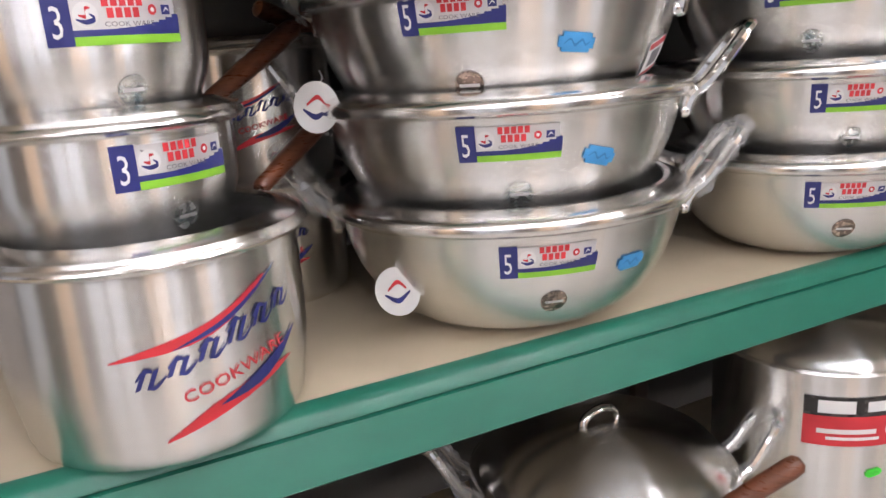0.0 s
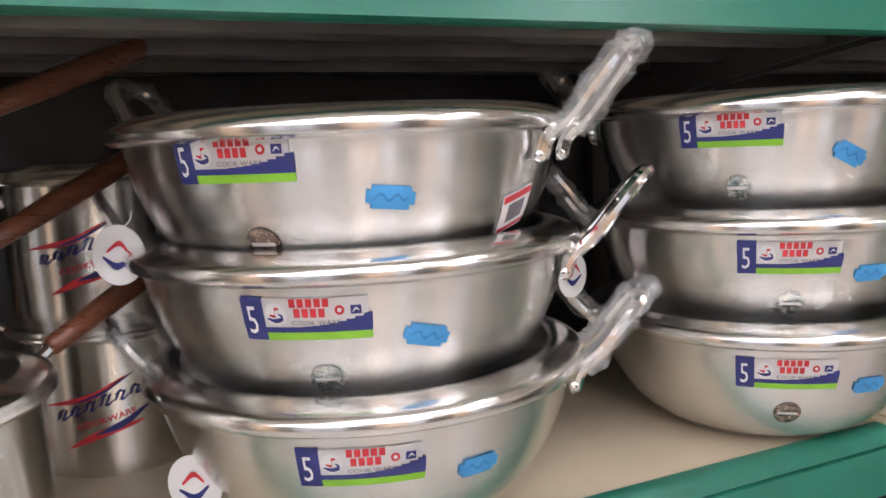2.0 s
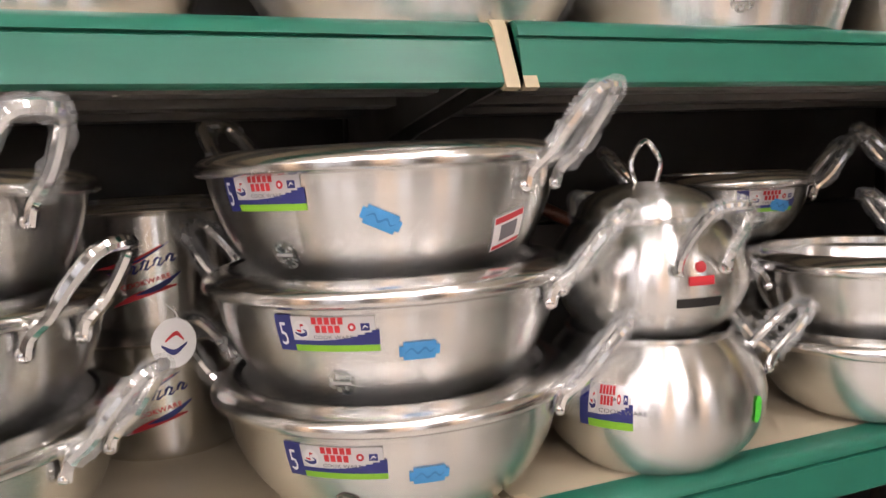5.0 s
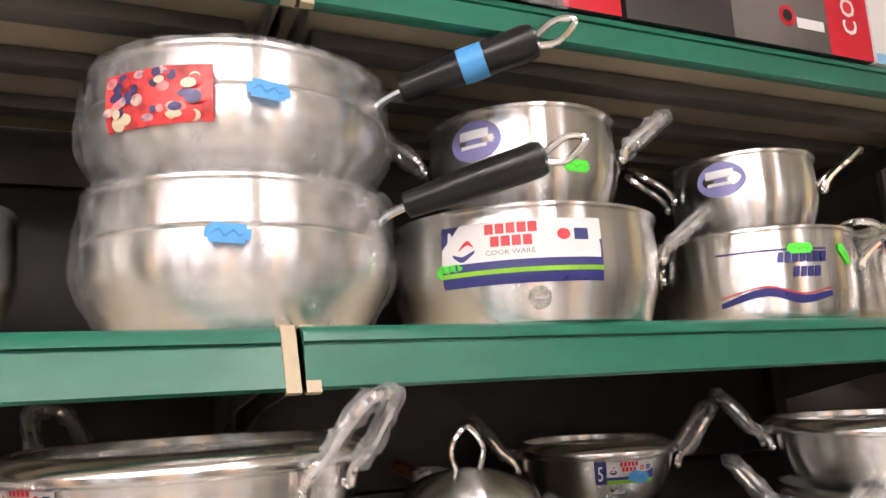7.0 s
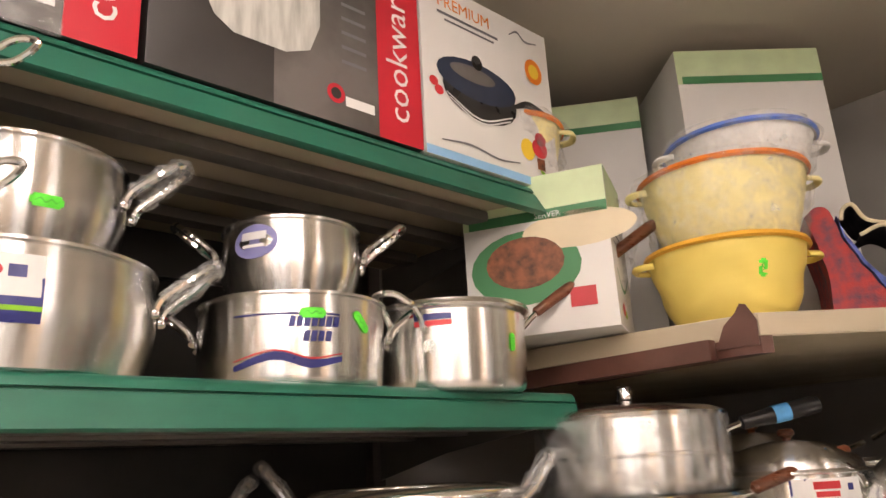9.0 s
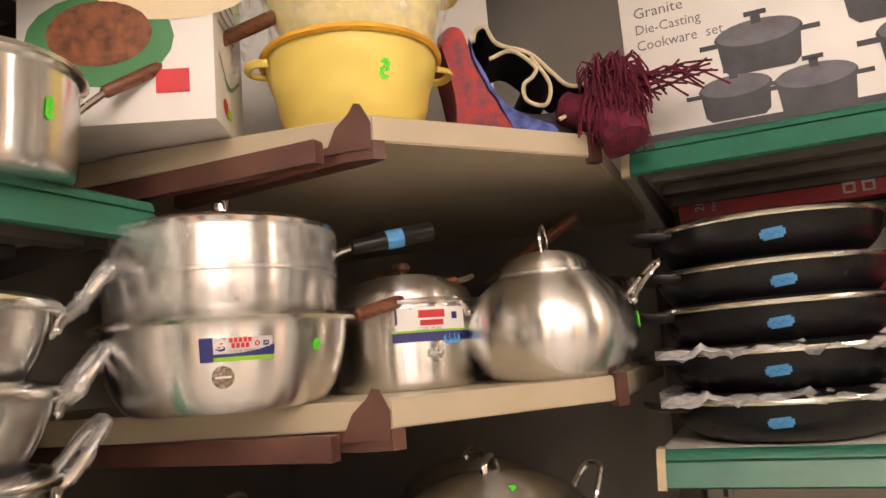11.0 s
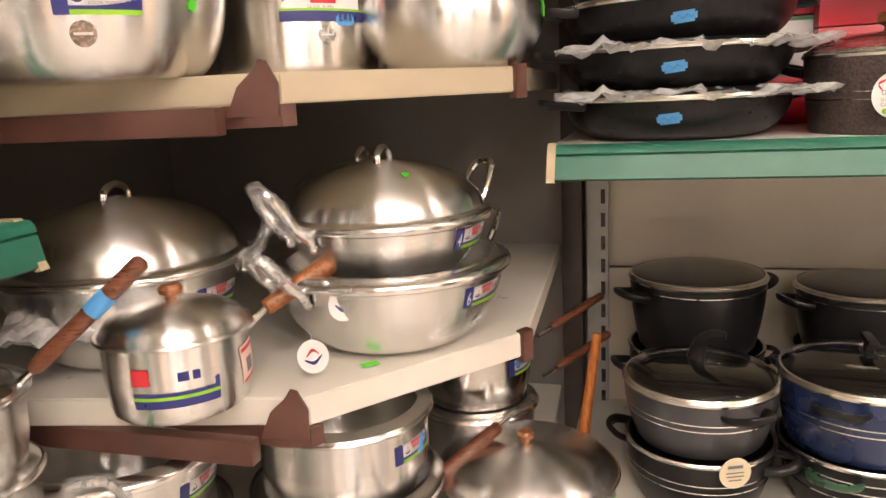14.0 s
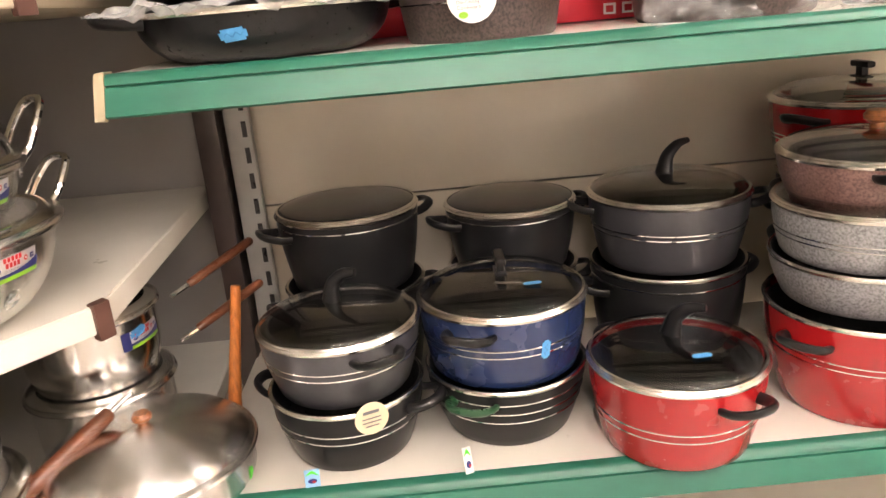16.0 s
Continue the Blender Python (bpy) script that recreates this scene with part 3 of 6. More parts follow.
def corner_shelf(z, th=0.034, top=None):
    sh = thing("corner_shelf", pose(0, 0, z), "cream corner shelf board on brown steel brackets", "shelf", "corner shelves")
    bm = prism(CORNER, -th, 0, 0.002)
    part("board", bm, top or CREAM, sh, "cream board with a mitred front")
    part("bracket", prism([(1.12, -0.215), (1.128, -0.252), (1.142, -0.262), (1.15, -0.235), (1.19, 0.1), (1.17, 0.1)], -th - 0.024, -th), BRACKET, sh, "brown steel arm under the mitre")
    tip = prism_x([(-0.045, -th - 0.012), (0.014, -th - 0.012), (0.016, -0.012), (0.004, 0.012), (-0.004, 0.014), (-0.012, 0.002), (-0.030, -0.014)], -0.002, 0.002)
    part("bracket_tip", tip, BRACKET, sh, "upturned bracket tip").matrix_basis = pose(1.124, -0.236, 0, 0, 0, 190)
    part("front_arm", block(1.08, -0.2, -th - 0.03, 1.10, 0.5, -th, 0.003), BRACKET, sh, "brown steel rail")
    part("side_bracket", prism([(1.395, -0.462), (1.415, -0.474), (1.425, -0.462), (1.405, -0.45)], -th - 0.008, 0.003, 0.001), BRACKET, sh, "brown bracket tip")
    return sh


corner_shelf(1.490)
corner_shelf(1.145)
corner_shelf(0.770, 0.036, WHITE_BOARD)
corner_shelf(0.430, 0.036, WHITE_BOARD)

RUN2 = pose(1.458, -0.492, 0, 0, 0, -90)
for z in (0.06, 0.426, 1.030, 1.478):
    steel_shelf(RUN2, 1.65, 0.53, z, "white steel shelf with a glossy green price edge", top=WHITE_BOARD, th=0.048)
bp = thing("back_panel", pose(2.012, -0.53, 0, 0, 0, -90), "glossy cream steel back panels with a seam", "panel")
for i, (z0, z1) in enumerate(((0.1, 0.722), (0.726, 1.34), (1.344, 1.96))):
    part("sheet", block(0.0, 0.0, z0, 1.6, 0.012, z1, 0.002), PANEL, bp)
up = thing("slotted_upright", pose(1.985, -0.535, 0), "grey slotted steel upright beside the cream panel", "post")
part("post", block(-0.012, -0.017, 0.0, 0.012, 0.03, 2.0, 0.003), RAIL, up)
for i in range(34):
    part("slot", block(-0.0135, -0.010, 0.12 + i * 0.05, -0.010, -0.001, 0.12 + i * 0.05 + 0.03, 0), BLACKINK, up, smooth=False)
up = thing("upright", pose(1.975, -0.478, 0), "dark brown upright where the two shelf runs meet", "post")
part("post", block(-0.03, -0.02, 0.0, 0.03, 0.022, 1.42, 0.004), POST, up)


# ---- kinds of pots ----
def saucepan(c, z, R, H, handle=None, lid=None, rise=0.09, length=0.15, hm=None, lab=None, base=0.93, digit="", label="", blue=False, green=None, material=None, rim_flare=0.008, knob_mat=None, belly=0.0, group="", hr=0.0095):
    ob = thing("saucepan", pose(c[0], c[1], z), label or "brushed aluminium saucepan with a long brown handle", "cooking pot", group)
    prof = pot_profile(R, H, base, belly)
    body = part("body", lathe(shell(prof, [(R + rim_flare * 0.6, H - 0.001), (R + rim_flare, H + 0.001), (R + rim_flare * 0.8, H + 0.004), (R, H + 0.003)])), material or ALU, ob, "brushed metal pot body")
    if lid is None:
        q = R + rim_flare
        part("rim", lathe([(R - 0.001, H - 0.009), (q - 0.001, H - 0.006), (q + 0.0015, H - 0.003), (q, H + 0.001), (q - 0.004, H + 0.0035), (R * 0.95, H + 0.0065), (R * 0.89, H + 0.0085), (R * 0.87, H + 0.006), (R * 0.87, H - 0.002), (R * 0.95, H - 0.001), (R - 0.001, H - 0.009)], 64), RIM, ob, "polished flared rim")
    if handle is not None:
        rod_handle(ob, handle, H - 0.012, R, length, rise, hm, hr, blue=blue)
    if lid is not None:
        metal_lid(ob, R, H + 0.004, lid, material or ALU, knob_mat or WOOD)
    if lab is not None:
        brand_label(body, prof, lab, H * 0.68, digit, min(0.08, R))
        seal(body, wrap(prof, lab + 30, H * 0.25), HOLO, 0.009)
    if green is not None:
        price_sticker(body, wrap(prof, green, H * 0.55, 1.45 if H < 0.14 else 0.2), STICKER_G, w=0.02, h=0.010)
    return ob, body, prof


def casserole(c, z, R, H, material, ang=None, lid="glass", stripes=(), knob_kind="hook", handle_mat=None, label="", group="", blue=None, base=0.86, bag=False):
    ob = thing("casserole", pose(c[0], c[1], z), label, "cooking pot", group)
    prof = [(0, 0), (R * base * 0.96, 0), (R * base, 0.005)] + [(R * (base + (1 - base) * math.sin(math.pi / 2 * i / 10)), 0.005 + (H - 0.005) * i / 10) for i in range(1, 11)]
    body = part("body", lathe(shell(prof, [(R, H + 0.001)])), material, ob)
    part("lining", lathe([(0, 0.0032)] + [(max(0.001, r - 0.0035), h + 0.0032) for r, h in prof[1:] if h < H - 0.004], 48), NONSTICK, ob, "black non-stick lining")
    part("rim", lathe([(R - 0.003, H - 0.002), (R + 0.002, H - 0.002), (R + 0.0035, H + 0.002), (R + 0.001, H + 0.005), (R - 0.003, H + 0.004)], 64), STEEL_EDGE, ob, "bright steel rim")
    for s in stripes:
        r = radius_at(prof, H * s)
        part("stripe", lathe([(r, H * s - 0.0012), (r + 0.0009, H * s - 0.0008), (r + 0.0009, H * s + 0.0008), (r, H * s + 0.0012)], 64), CHROME, body, "thin silver line")
    if ang is not None:
        for k in (0, 180):
            a = radians(ang + k)
            out, tan = Vector((math.cos(a), math.sin(a), 0)), Vector((-math.sin(a), math.cos(a), 0))
            P = lambda o, t, h: out * (R * 0.985 + o) + tan * t + Vector((0, 0, H * 0.8 + h))
            part("handle", tube(arc([P(-0.004, -0.034, 0), P(0.014, -0.032, 0.003), P(0.034, -0.019, 0.009), P(0.039, 0, 0.011), P(0.034, 0.019, 0.009), P(0.014, 0.032, 0.003), P(-0.004, 0.034, 0)], 4), 0.0085, 10, flat=0.65), handle_mat or BLACK, ob, "black bakelite side handle" if (handle_mat or BLACK) == BLACK else "coloured side handle")
    if lid:
        z1 = H + 0.005
        rise = 0.026 if lid == "glass" else 0.010
        dome = [(R * 0.97 * math.cos(radians(90) * i / 10), z1 + 0.002 + rise * math.sin(radians(90) * i / 10)) for i in range(11)]
        dome[-1] = (0, dome[-1][1])
        low = [(max(0, r - 0.0015), h - 0.003) for r, h in dome[::-1]]
        ld = part("lid", lathe(dome + low + [dome[0]], 56), GLASS if lid == "glass" else lid, ob, "clear domed glass lid" if lid == "glass" else "dark flat lid")
        part("lid_rim", lathe([(R * 0.965, z1), (R * 1.0, z1 - 0.001), (R * 1.01, z1 + 0.001), (R * 0.995, z1 + 0.0035), (R * 0.965, z1 + 0.004), (R * 0.965, z1)], 64), STEEL_EDGE, ld, "steel lid rim")
        t = z1 + rise
        if knob_kind == "hook":
            a = radians(ang or 0) + 0.5
            u = Vector((math.cos(a), math.sin(a), 0))
            pts = [Vector((0, 0, t)) - u * 0.008, Vector((0, 0, t + 0.012)) - u * 0.006, Vector((0, 0, t + 0.03)) + u * 0.0, Vector((0, 0, t + 0.046)) + u * 0.02, Vector((0, 0, t + 0.05)) + u * 0.042]
            part("knob", tube(arc(pts, 4), [0.017 - 0.011 * i / 16 for i in range(17)], 12, flat=0.75), BLACK, ld, "black hooked lid grip")
        elif knob_kind == "wide":
            part("knob", block(-0.022, -0.009, t - 0.001, 0.022, 0.009, t + 0.004, 0.002, bm=block(-0.028, -0.008, t + 0.018, 0.028, 0.008, t + 0.03, 0.005, bm=block(-0.010, -0.006, t, 0.010, 0.006, t + 0.02, 0.002))), BLACK, ld, "black bar lid grip")
        elif knob_kind == "wood":
            knob(ld, t - 0.001, WOOD, 0.02, 0.03)
        if blue is not None:
            price_sticker(ld, plane((math.cos(radians(blue)) * R * 0.55, math.sin(radians(blue)) * R * 0.55, z1 + 0.0245), (0.1, -1, 0), (1, 0.1, 0)), w=0.028, h=0.012)
    return ob, body, prof


def frying_pan(c, z, R, H, ang, label, sticker=None):
    ob = thing("frying_pan", pose(c[0], c[1], z), label, "pan", "stack of black pans")
    prof = bowl_profile(R, H, 0.58)
    body = part("body", lathe(shell(prof, [(R * 0.97, H)])), NONSTICK, ob)
    part("rim", lathe([(R * 0.95, H - 0.004), (R * 1.0, H - 0.003), (R * 1.01, H), (R * 1.0, H + 0.004), (R * 0.95, H + 0.003)], 64), STEEL_EDGE, ob, "bright lid edge")
    part("lid", lathe([(R * 0.98, H + 0.003), (R * 0.9, H + 0.008), (R * 0.6, H + 0.016), (0, H + 0.022), (0, H + 0.019), (R * 0.6, H + 0.013), (R * 0.95, H + 0.003)], 48), BLACK, ob, "dark glass lid")
    for k in (0, 180):
        a = radians(ang + k)
        out, tan = Vector((math.cos(a), math.sin(a), 0)), Vector((-math.sin(a), math.cos(a), 0))
        P = lambda o, t, h: out * (R * 0.96 + o) + tan * t + Vector((0, 0, H * 0.86 + h))
        part("handle", tube(arc([P(-0.004, -0.036, 0), P(0.02, -0.034, 0.002), P(0.044, -0.02, 0.006), P(0.048, 0, 0.007), P(0.044, 0.02, 0.006), P(0.02, 0.034, 0.002), P(-0.004, 0.036, 0)], 4), 0.008, 9, flat=0.5), BLACK, ob, "black side handle")
    if sticker is not None:
        price_sticker(body, wrap(prof, sticker, H * 0.55, 0.1), w=0.034, h=0.015)
    return ob


def crumpled_sheet(name, m, w, d, material, label, amp=0.02, n=26, drop=0.0, category="plastic wrap"):
    bm = bmesh.new()
    g = [[bm.verts.new((w * (i / n - 0.5), d * (j / n - 0.5), amp * noise.noise((i * 0.42, j * 0.42, w * 9)) + amp * 0.6 * noise.noise((i * 1.1, j * 1.1, 3.0)) - drop * (abs(i / n - 0.5) * 2) ** 3)) for j in range(n + 1)] for i in range(n + 1)]
    for i in range(n):
        for j in range(n):
            bm.faces.new((g[i][j], g[i + 1][j], g[i + 1][j + 1], g[i][j + 1]))
    ob = tagged(part(name, bm, material, None, label), label, category)
    ob.matrix_basis = m
    return ob


def wavy_shell(prof, n=48, grow=0.006, amp=0.004):
    bm = lathe([(r + grow, z) for r, z in prof], n)
    for v in bm.verts:
        k = noise.noise(v.co * 28) * amp + noise.noise(v.co * 70) * amp * 0.6
        rr = math.hypot(v.co.x, v.co.y)
        if rr > 1e-4:
            v.co.x *= 1 + k / rr
            v.co.y *= 1 + k / rr
    return bm


def carton(name, x, y, z, w, d, h, turn, material, label):
    """A printed box. Local x along its front (y = 0), y into the depth."""
    ob = thing(name, pose(x, y, z, 0, 0, turn), label, "box")
    body = part("body", block(0, 0, 0, w, d, h, 0.0015), material, ob)
    return ob, body


def printed(parent, name, o, ux, uz, inks, shapes, label=""):
    bm = bmesh.new()
    ink(bm, plane(o, ux, uz), shapes)
    return part(name, bm, inks, parent, label, False)


# ---- shelf of wide bowls ----
kadhai((-0.472, 0.140), 1.0, 0.172, 0.120, -28, 236, "5", 279, holo=HOLO_D, tilt=0.0, labz=0.7)
kadhai((-0.475, 0.140), 1.092, 0.172, 0.120, -34, 227, "5", 268, (False, True), holo=HOLO, tilt=0.25, labz=0.72)
kadhai((-0.480, 0.140), 1.178, 0.172, 0.120, -46, 215, "5", 263, holo=HOLO_D, tilt=0.1, barcode=True, labz=0.8)
kadhai((-0.075, 0.120), 1.0, 0.160, 0.115, -34, 219, "5", 262, holo=HOLO_D, tilt=0.0, labz=0.7)
kadhai((-0.075, 0.120), 1.094, 0.160, 0.115, -40, 219, "5", 261, holo=HOLO, tilt=0.0, labz=0.72)
kadhai((-0.075, 0.120), 1.190, 0.160, 0.115, -52, 201, "5", 252, holo=HOLO, tilt=0.45, barcode=True, labz=0.78)
swing_tag("swing_tag", pose(-0.652, 0.15, 1.208, 0, 6, -25), "oval white card tag with navy and red print")
swing_tag("swing_tag", pose(-0.618, 0.085, 1.052, 0, -4, -30), "oval white card tag with fine print on a string")
swing_tag("swing_tag", pose(-0.262, 0.16, 1.15, 0, 6, 15), "oval white card tag hanging between the bowls")


def swoosh(body, prof, ang, z, k=1.0):
    bm = bmesh.new()
    sh = [("curve", 1, 0.0008, [(-0.05 * k, 0.012 * k), (0.0, 0.021 * k), (0.035 * k, 0.040 * k)], 0.0008, 0.007 * k), ("curve", 0, 0.001, [(-0.02 * k, 0.014 * k), (0.01 * k, 0.024 * k), (0.045 * k, 0.044 * k)], 0.0004, 0.003 * k),
          ("curve", 1, 0.0008, [(-0.03 * k, -0.036 * k), (0.005 * k, -0.022 * k), (0.05 * k, -0.012 * k)], 0.0008, 0.009 * k), ("curve", 0, 0.001, [(0.0, -0.022 * k), (0.03 * k, -0.012 * k), (0.056 * k, 0.004 * k)], 0.0008, 0.008 * k)]
    for i in range(6):
        u = -0.04 * k + i * 0.0155 * k
        v = -0.004 * k + i * 0.0045 * k
        tall = (0.010, 0.009, 0.010, 0.012, 0.010, 0.009)[i] * k
        for du in (0.0, 0.0055):
            sh.append(("rect", 0, 0.0012, u + du * k, v, u + (du + 0.0026) * k, v + tall, 0.28, tall * 0.45))
        sh.append(("curve", 0, 0.0013, [(u + 0.001 * k, v + tall * 0.55), (u + 0.006 * k, v + tall * 1.02), (u + 0.0095 * k, v + tall * 0.95)], 0.0012 * k, 0.0024 * k))
        sh.append(("curve", 0, 0.0013, [(u + 0.006 * k, v + 0.001 * k), (u + 0.010 * k, v + 0.001 * k), (u + 0.0155 * k, v + 0.006 * k)], 0.0008 * k, 0.002 * k))
    sh.append(("text", 1, 0.001, "COOKWARE", -0.018 * k, -0.016 * k, 0.0095 * k, 0.22, 1.15))
    ink(bm, wrap(prof, ang, z), sh)
    part("printed_mark", bm, [NAVY, REDINK], body, "navy and red swoosh print", False)


o, b, p = saucepan((-0.808, 0.085), 1.0, 0.106, 0.142, 40, None, 0.07, 0.14, label="tall brushed aluminium saucepan with red and navy print")
swoosh(b, p, 282, 0.066, 1.25)
saucepan((-0.822, 0.090), 1.136, 0.086, 0.085, 42, None, 0.07, 0.14, lab=268, digit="3", label="aluminium saucepan with number strip, stacked on a larger one", base=0.86)
saucepan((-0.828, 0.090), 1.215, 0.083, 0.095, 30, None, 0.07, 0.14, lab=258, digit="3", label="aluminium saucepan on top of a stack", base=0.86)
for (x, y), n, R in (((-0.665, 0.33), 2, 0.082), ((-0.27, 0.37), 2, 0.088), ((-0.99, 0.34), 2, 0.09), ((-0.46, 0.395), 2, 0.075)):
    for i in range(n):
        o, b, p = saucepan((x, y), 1.0 + i * 0.135, R, 0.13, 200 if i % 2 else 160, None, 0.05, 0.1, label="tall aluminium pot at the back of the shelf", base=0.97)
        swoosh(b, p, 255, 0.06, 0.8)


def globe_pot(c, z, R, H, ang, top=None, lab=None, green=None, label="", neck=0.72, wrapped=True, ring=False, material=None, base=0.66):
    ob = thing("globe_pot", pose(c[0], c[1], z), label, "cooking pot", "rounded pots")
    prof = globe_profile(R, H, base, neck)
    body = part("body", lathe(shell(prof, [(prof[-1][0] + 0.003, H + 0.001), (prof[-1][0] + 0.003, H + 0.004), (prof[-1][0] - 0.002, H + 0.004)])), material or ALU, ob, "rounded brushed aluminium body")
    for k in (0, 180):
        loop_handle(ob, prof, R, H * 0.84, ang + k, wrapped, 0.85, 0.04)
    if ring:
        metal_lid(ob, prof[-1][0], H + 0.003, top, material or ALU, ring=True)
    elif top:
        metal_lid(ob, prof[-1][0], H + 0.003, top, material or ALU, CHROME)
    if lab is not None:
        brand_label(body, prof, lab, H * 0.6, "", 0.05, 0.04)
    if green is not None:
        price_sticker(body, wrap(prof, green, H * 0.5, 1.45), STICKER_G, w=0.024, h=0.012)
    return ob, body, prof


globe_pot((0.180, 0.085), 1.0, 0.110, 0.125, -20, None, 200, 292, "rounded aluminium pot with bagged handles under another pot")
o, b, p = globe_pot((0.180, 0.085), 1.128, 0.096, 0.105, 262, 0.03, None, None, "smaller rounded pot with a ring-topped lid, on a larger pot", ring=True)
bm = bmesh.new()
ink(bm, wrap(p, 262, 0.052), [("disc", 0, 0.001, 0, 0.016, 0.005, 0.005), ("rect", 0, 0.001, -0.012, 0.0, 0.012, 0.008), ("rect", 1, 0.001, -0.022, -0.020, 0.022, -0.012)])
part("printed_mark", bm, [REDINK, BLACKINK], b, "red and black print", False)
kadhai((0.47, 0.075), 1.0, 0.128, 0.095, -20, 232, "4", None, holo=HOLO_D, group="stacked bowls of the right bay")
kadhai((0.47, 0.075), 1.082, 0.128, 0.095, -24, 236, "4", None, group="stacked bowls of the right bay")
kadhai((0.47, 0.300), 1.175, 0.112, 0.085, -25, 236, "5", 268, group="stacked bowls of the right bay", label="small aluminium wok bowl at the back of a stack")
saucepan((0.47, 0.31), 1.0, 0.10, 0.165, 150, None, label="tall aluminium pot under a wok bowl")
for i, a in enumerate((-20, -26, -34)):
    kadhai((0.80, 0.115), 1.0 + i * 0.086, 0.150, 0.105, a, 215 + 4 * i, "", 262 - 5 * i, group="stacked bowls at the shelf end", labz=0.7)

# ---- shelf below ----
def lidded_bowl(c, z, R, H, dome, ang, lid_mat, lab=None, digit="", label="", blue=None, wrapped=(True, True), knob_mat=None, green=None, group="lidded bowls"):
    ob = kadhai(c, z, R, H, ang, lab, digit, blue, wrapped, label=label, group=group, rise=0.068)
    lid = metal_lid(ob, R * 0.95, H + 0.001, dome, lid_mat)
    t = H + dome
    part("grip", tube(arc([(-0.026, 0, t - 0.004), (-0.022, 0, t + 0.014), (0, 0, t + 0.022), (0.022, 0, t + 0.014), (0.026, 0, t - 0.004)], 4), 0.0045, 8, flat=1.2), knob_mat or CHROME, lid, "arched lid grip")
    if green is not None:
        a = radians(green)
        q = Vector((math.cos(a), math.sin(a), 0))
        price_sticker(lid, plane(q * R * 0.55 + Vector((0, 0, H + dome * 0.83)), (0.2, -1, 0.12), (1, 0.2, 0.55)), STICKER_G, w=0.024, h=0.012)
    return ob


lidded_bowl((-0.34, 0.17), 0.60, 0.16, 0.15, 0.05, -25, ALU, 240, "", "lidded aluminium wok bowl on the lower shelf")
saucepan((-0.56, 0.10), 0.60, 0.11, 0.12, -35, 0.03, 0.16, 0.17, label="lidded saucepan with a brown rod handle on the lower shelf")
o, b, p = saucepan((-0.03, 0.12), 0.58, 0.125, 0.28, None, 0.02, lab=None, label="tall lidded pot with a red printed label", green=250)
bm = bmesh.new()
ink(bm, wrap(p, 240, 0.21), [("rect", 1, 0.001, -0.06, 0.018, 0.06, 0.042), ("rect", 0, 0.001, -0.06, -0.02, 0.06, 0.018), ("rect", 2, 0.0014, -0.045, 0.022, -0.005, 0.038), ("rect", 2, 0.0014, 0.008, 0.024, 0.05, 0.037), ("disc", 2, 0.0014, 0.042, 0.0, 0.011, 0.011), ("text", 0, 0.0018, "5", 0.037, -0.007, 0.02), ("rect", 2, 0.0014, -0.045, -0.004, 0.02, 0.002), ("rect", 2, 0.0014, -0.035, -0.012, 0.024, -0.008)])
part("printed_label", bm, [REDINK, BLACKINK, WHITE], b, "red and black printed label", False)
lidded_bowl((0.32, 0.16), 0.58, 0.16, 0.14, 0.05, -20, ALU, None, "", "lidded aluminium wok bowl on the lower shelf")
lidded_bowl((0.66, 0.16), 0.58, 0.16, 0.14, 0.05, -20, ALU, None, "", "lidded aluminium wok bowl on the lower shelf")

# ---- shelf of pots above ----
FRUIT = [mat("fruit_print_red", (0.6, 0.05, 0.05), 0.4, 0, 0.5, 70), mat("fruit_print_mixed", (0.5, 0.3, 0.25), 0.4, 0, 0.7, 120, dirt=(0.08, 0.08, 0.25)), CREAMINK, mat("berry_print", (0.05, 0.04, 0.12), 0.4, 0, 0.5, 80), mat("pink_print", (0.7, 0.25, 0.25), 0.4, 0, 0.4, 80)]


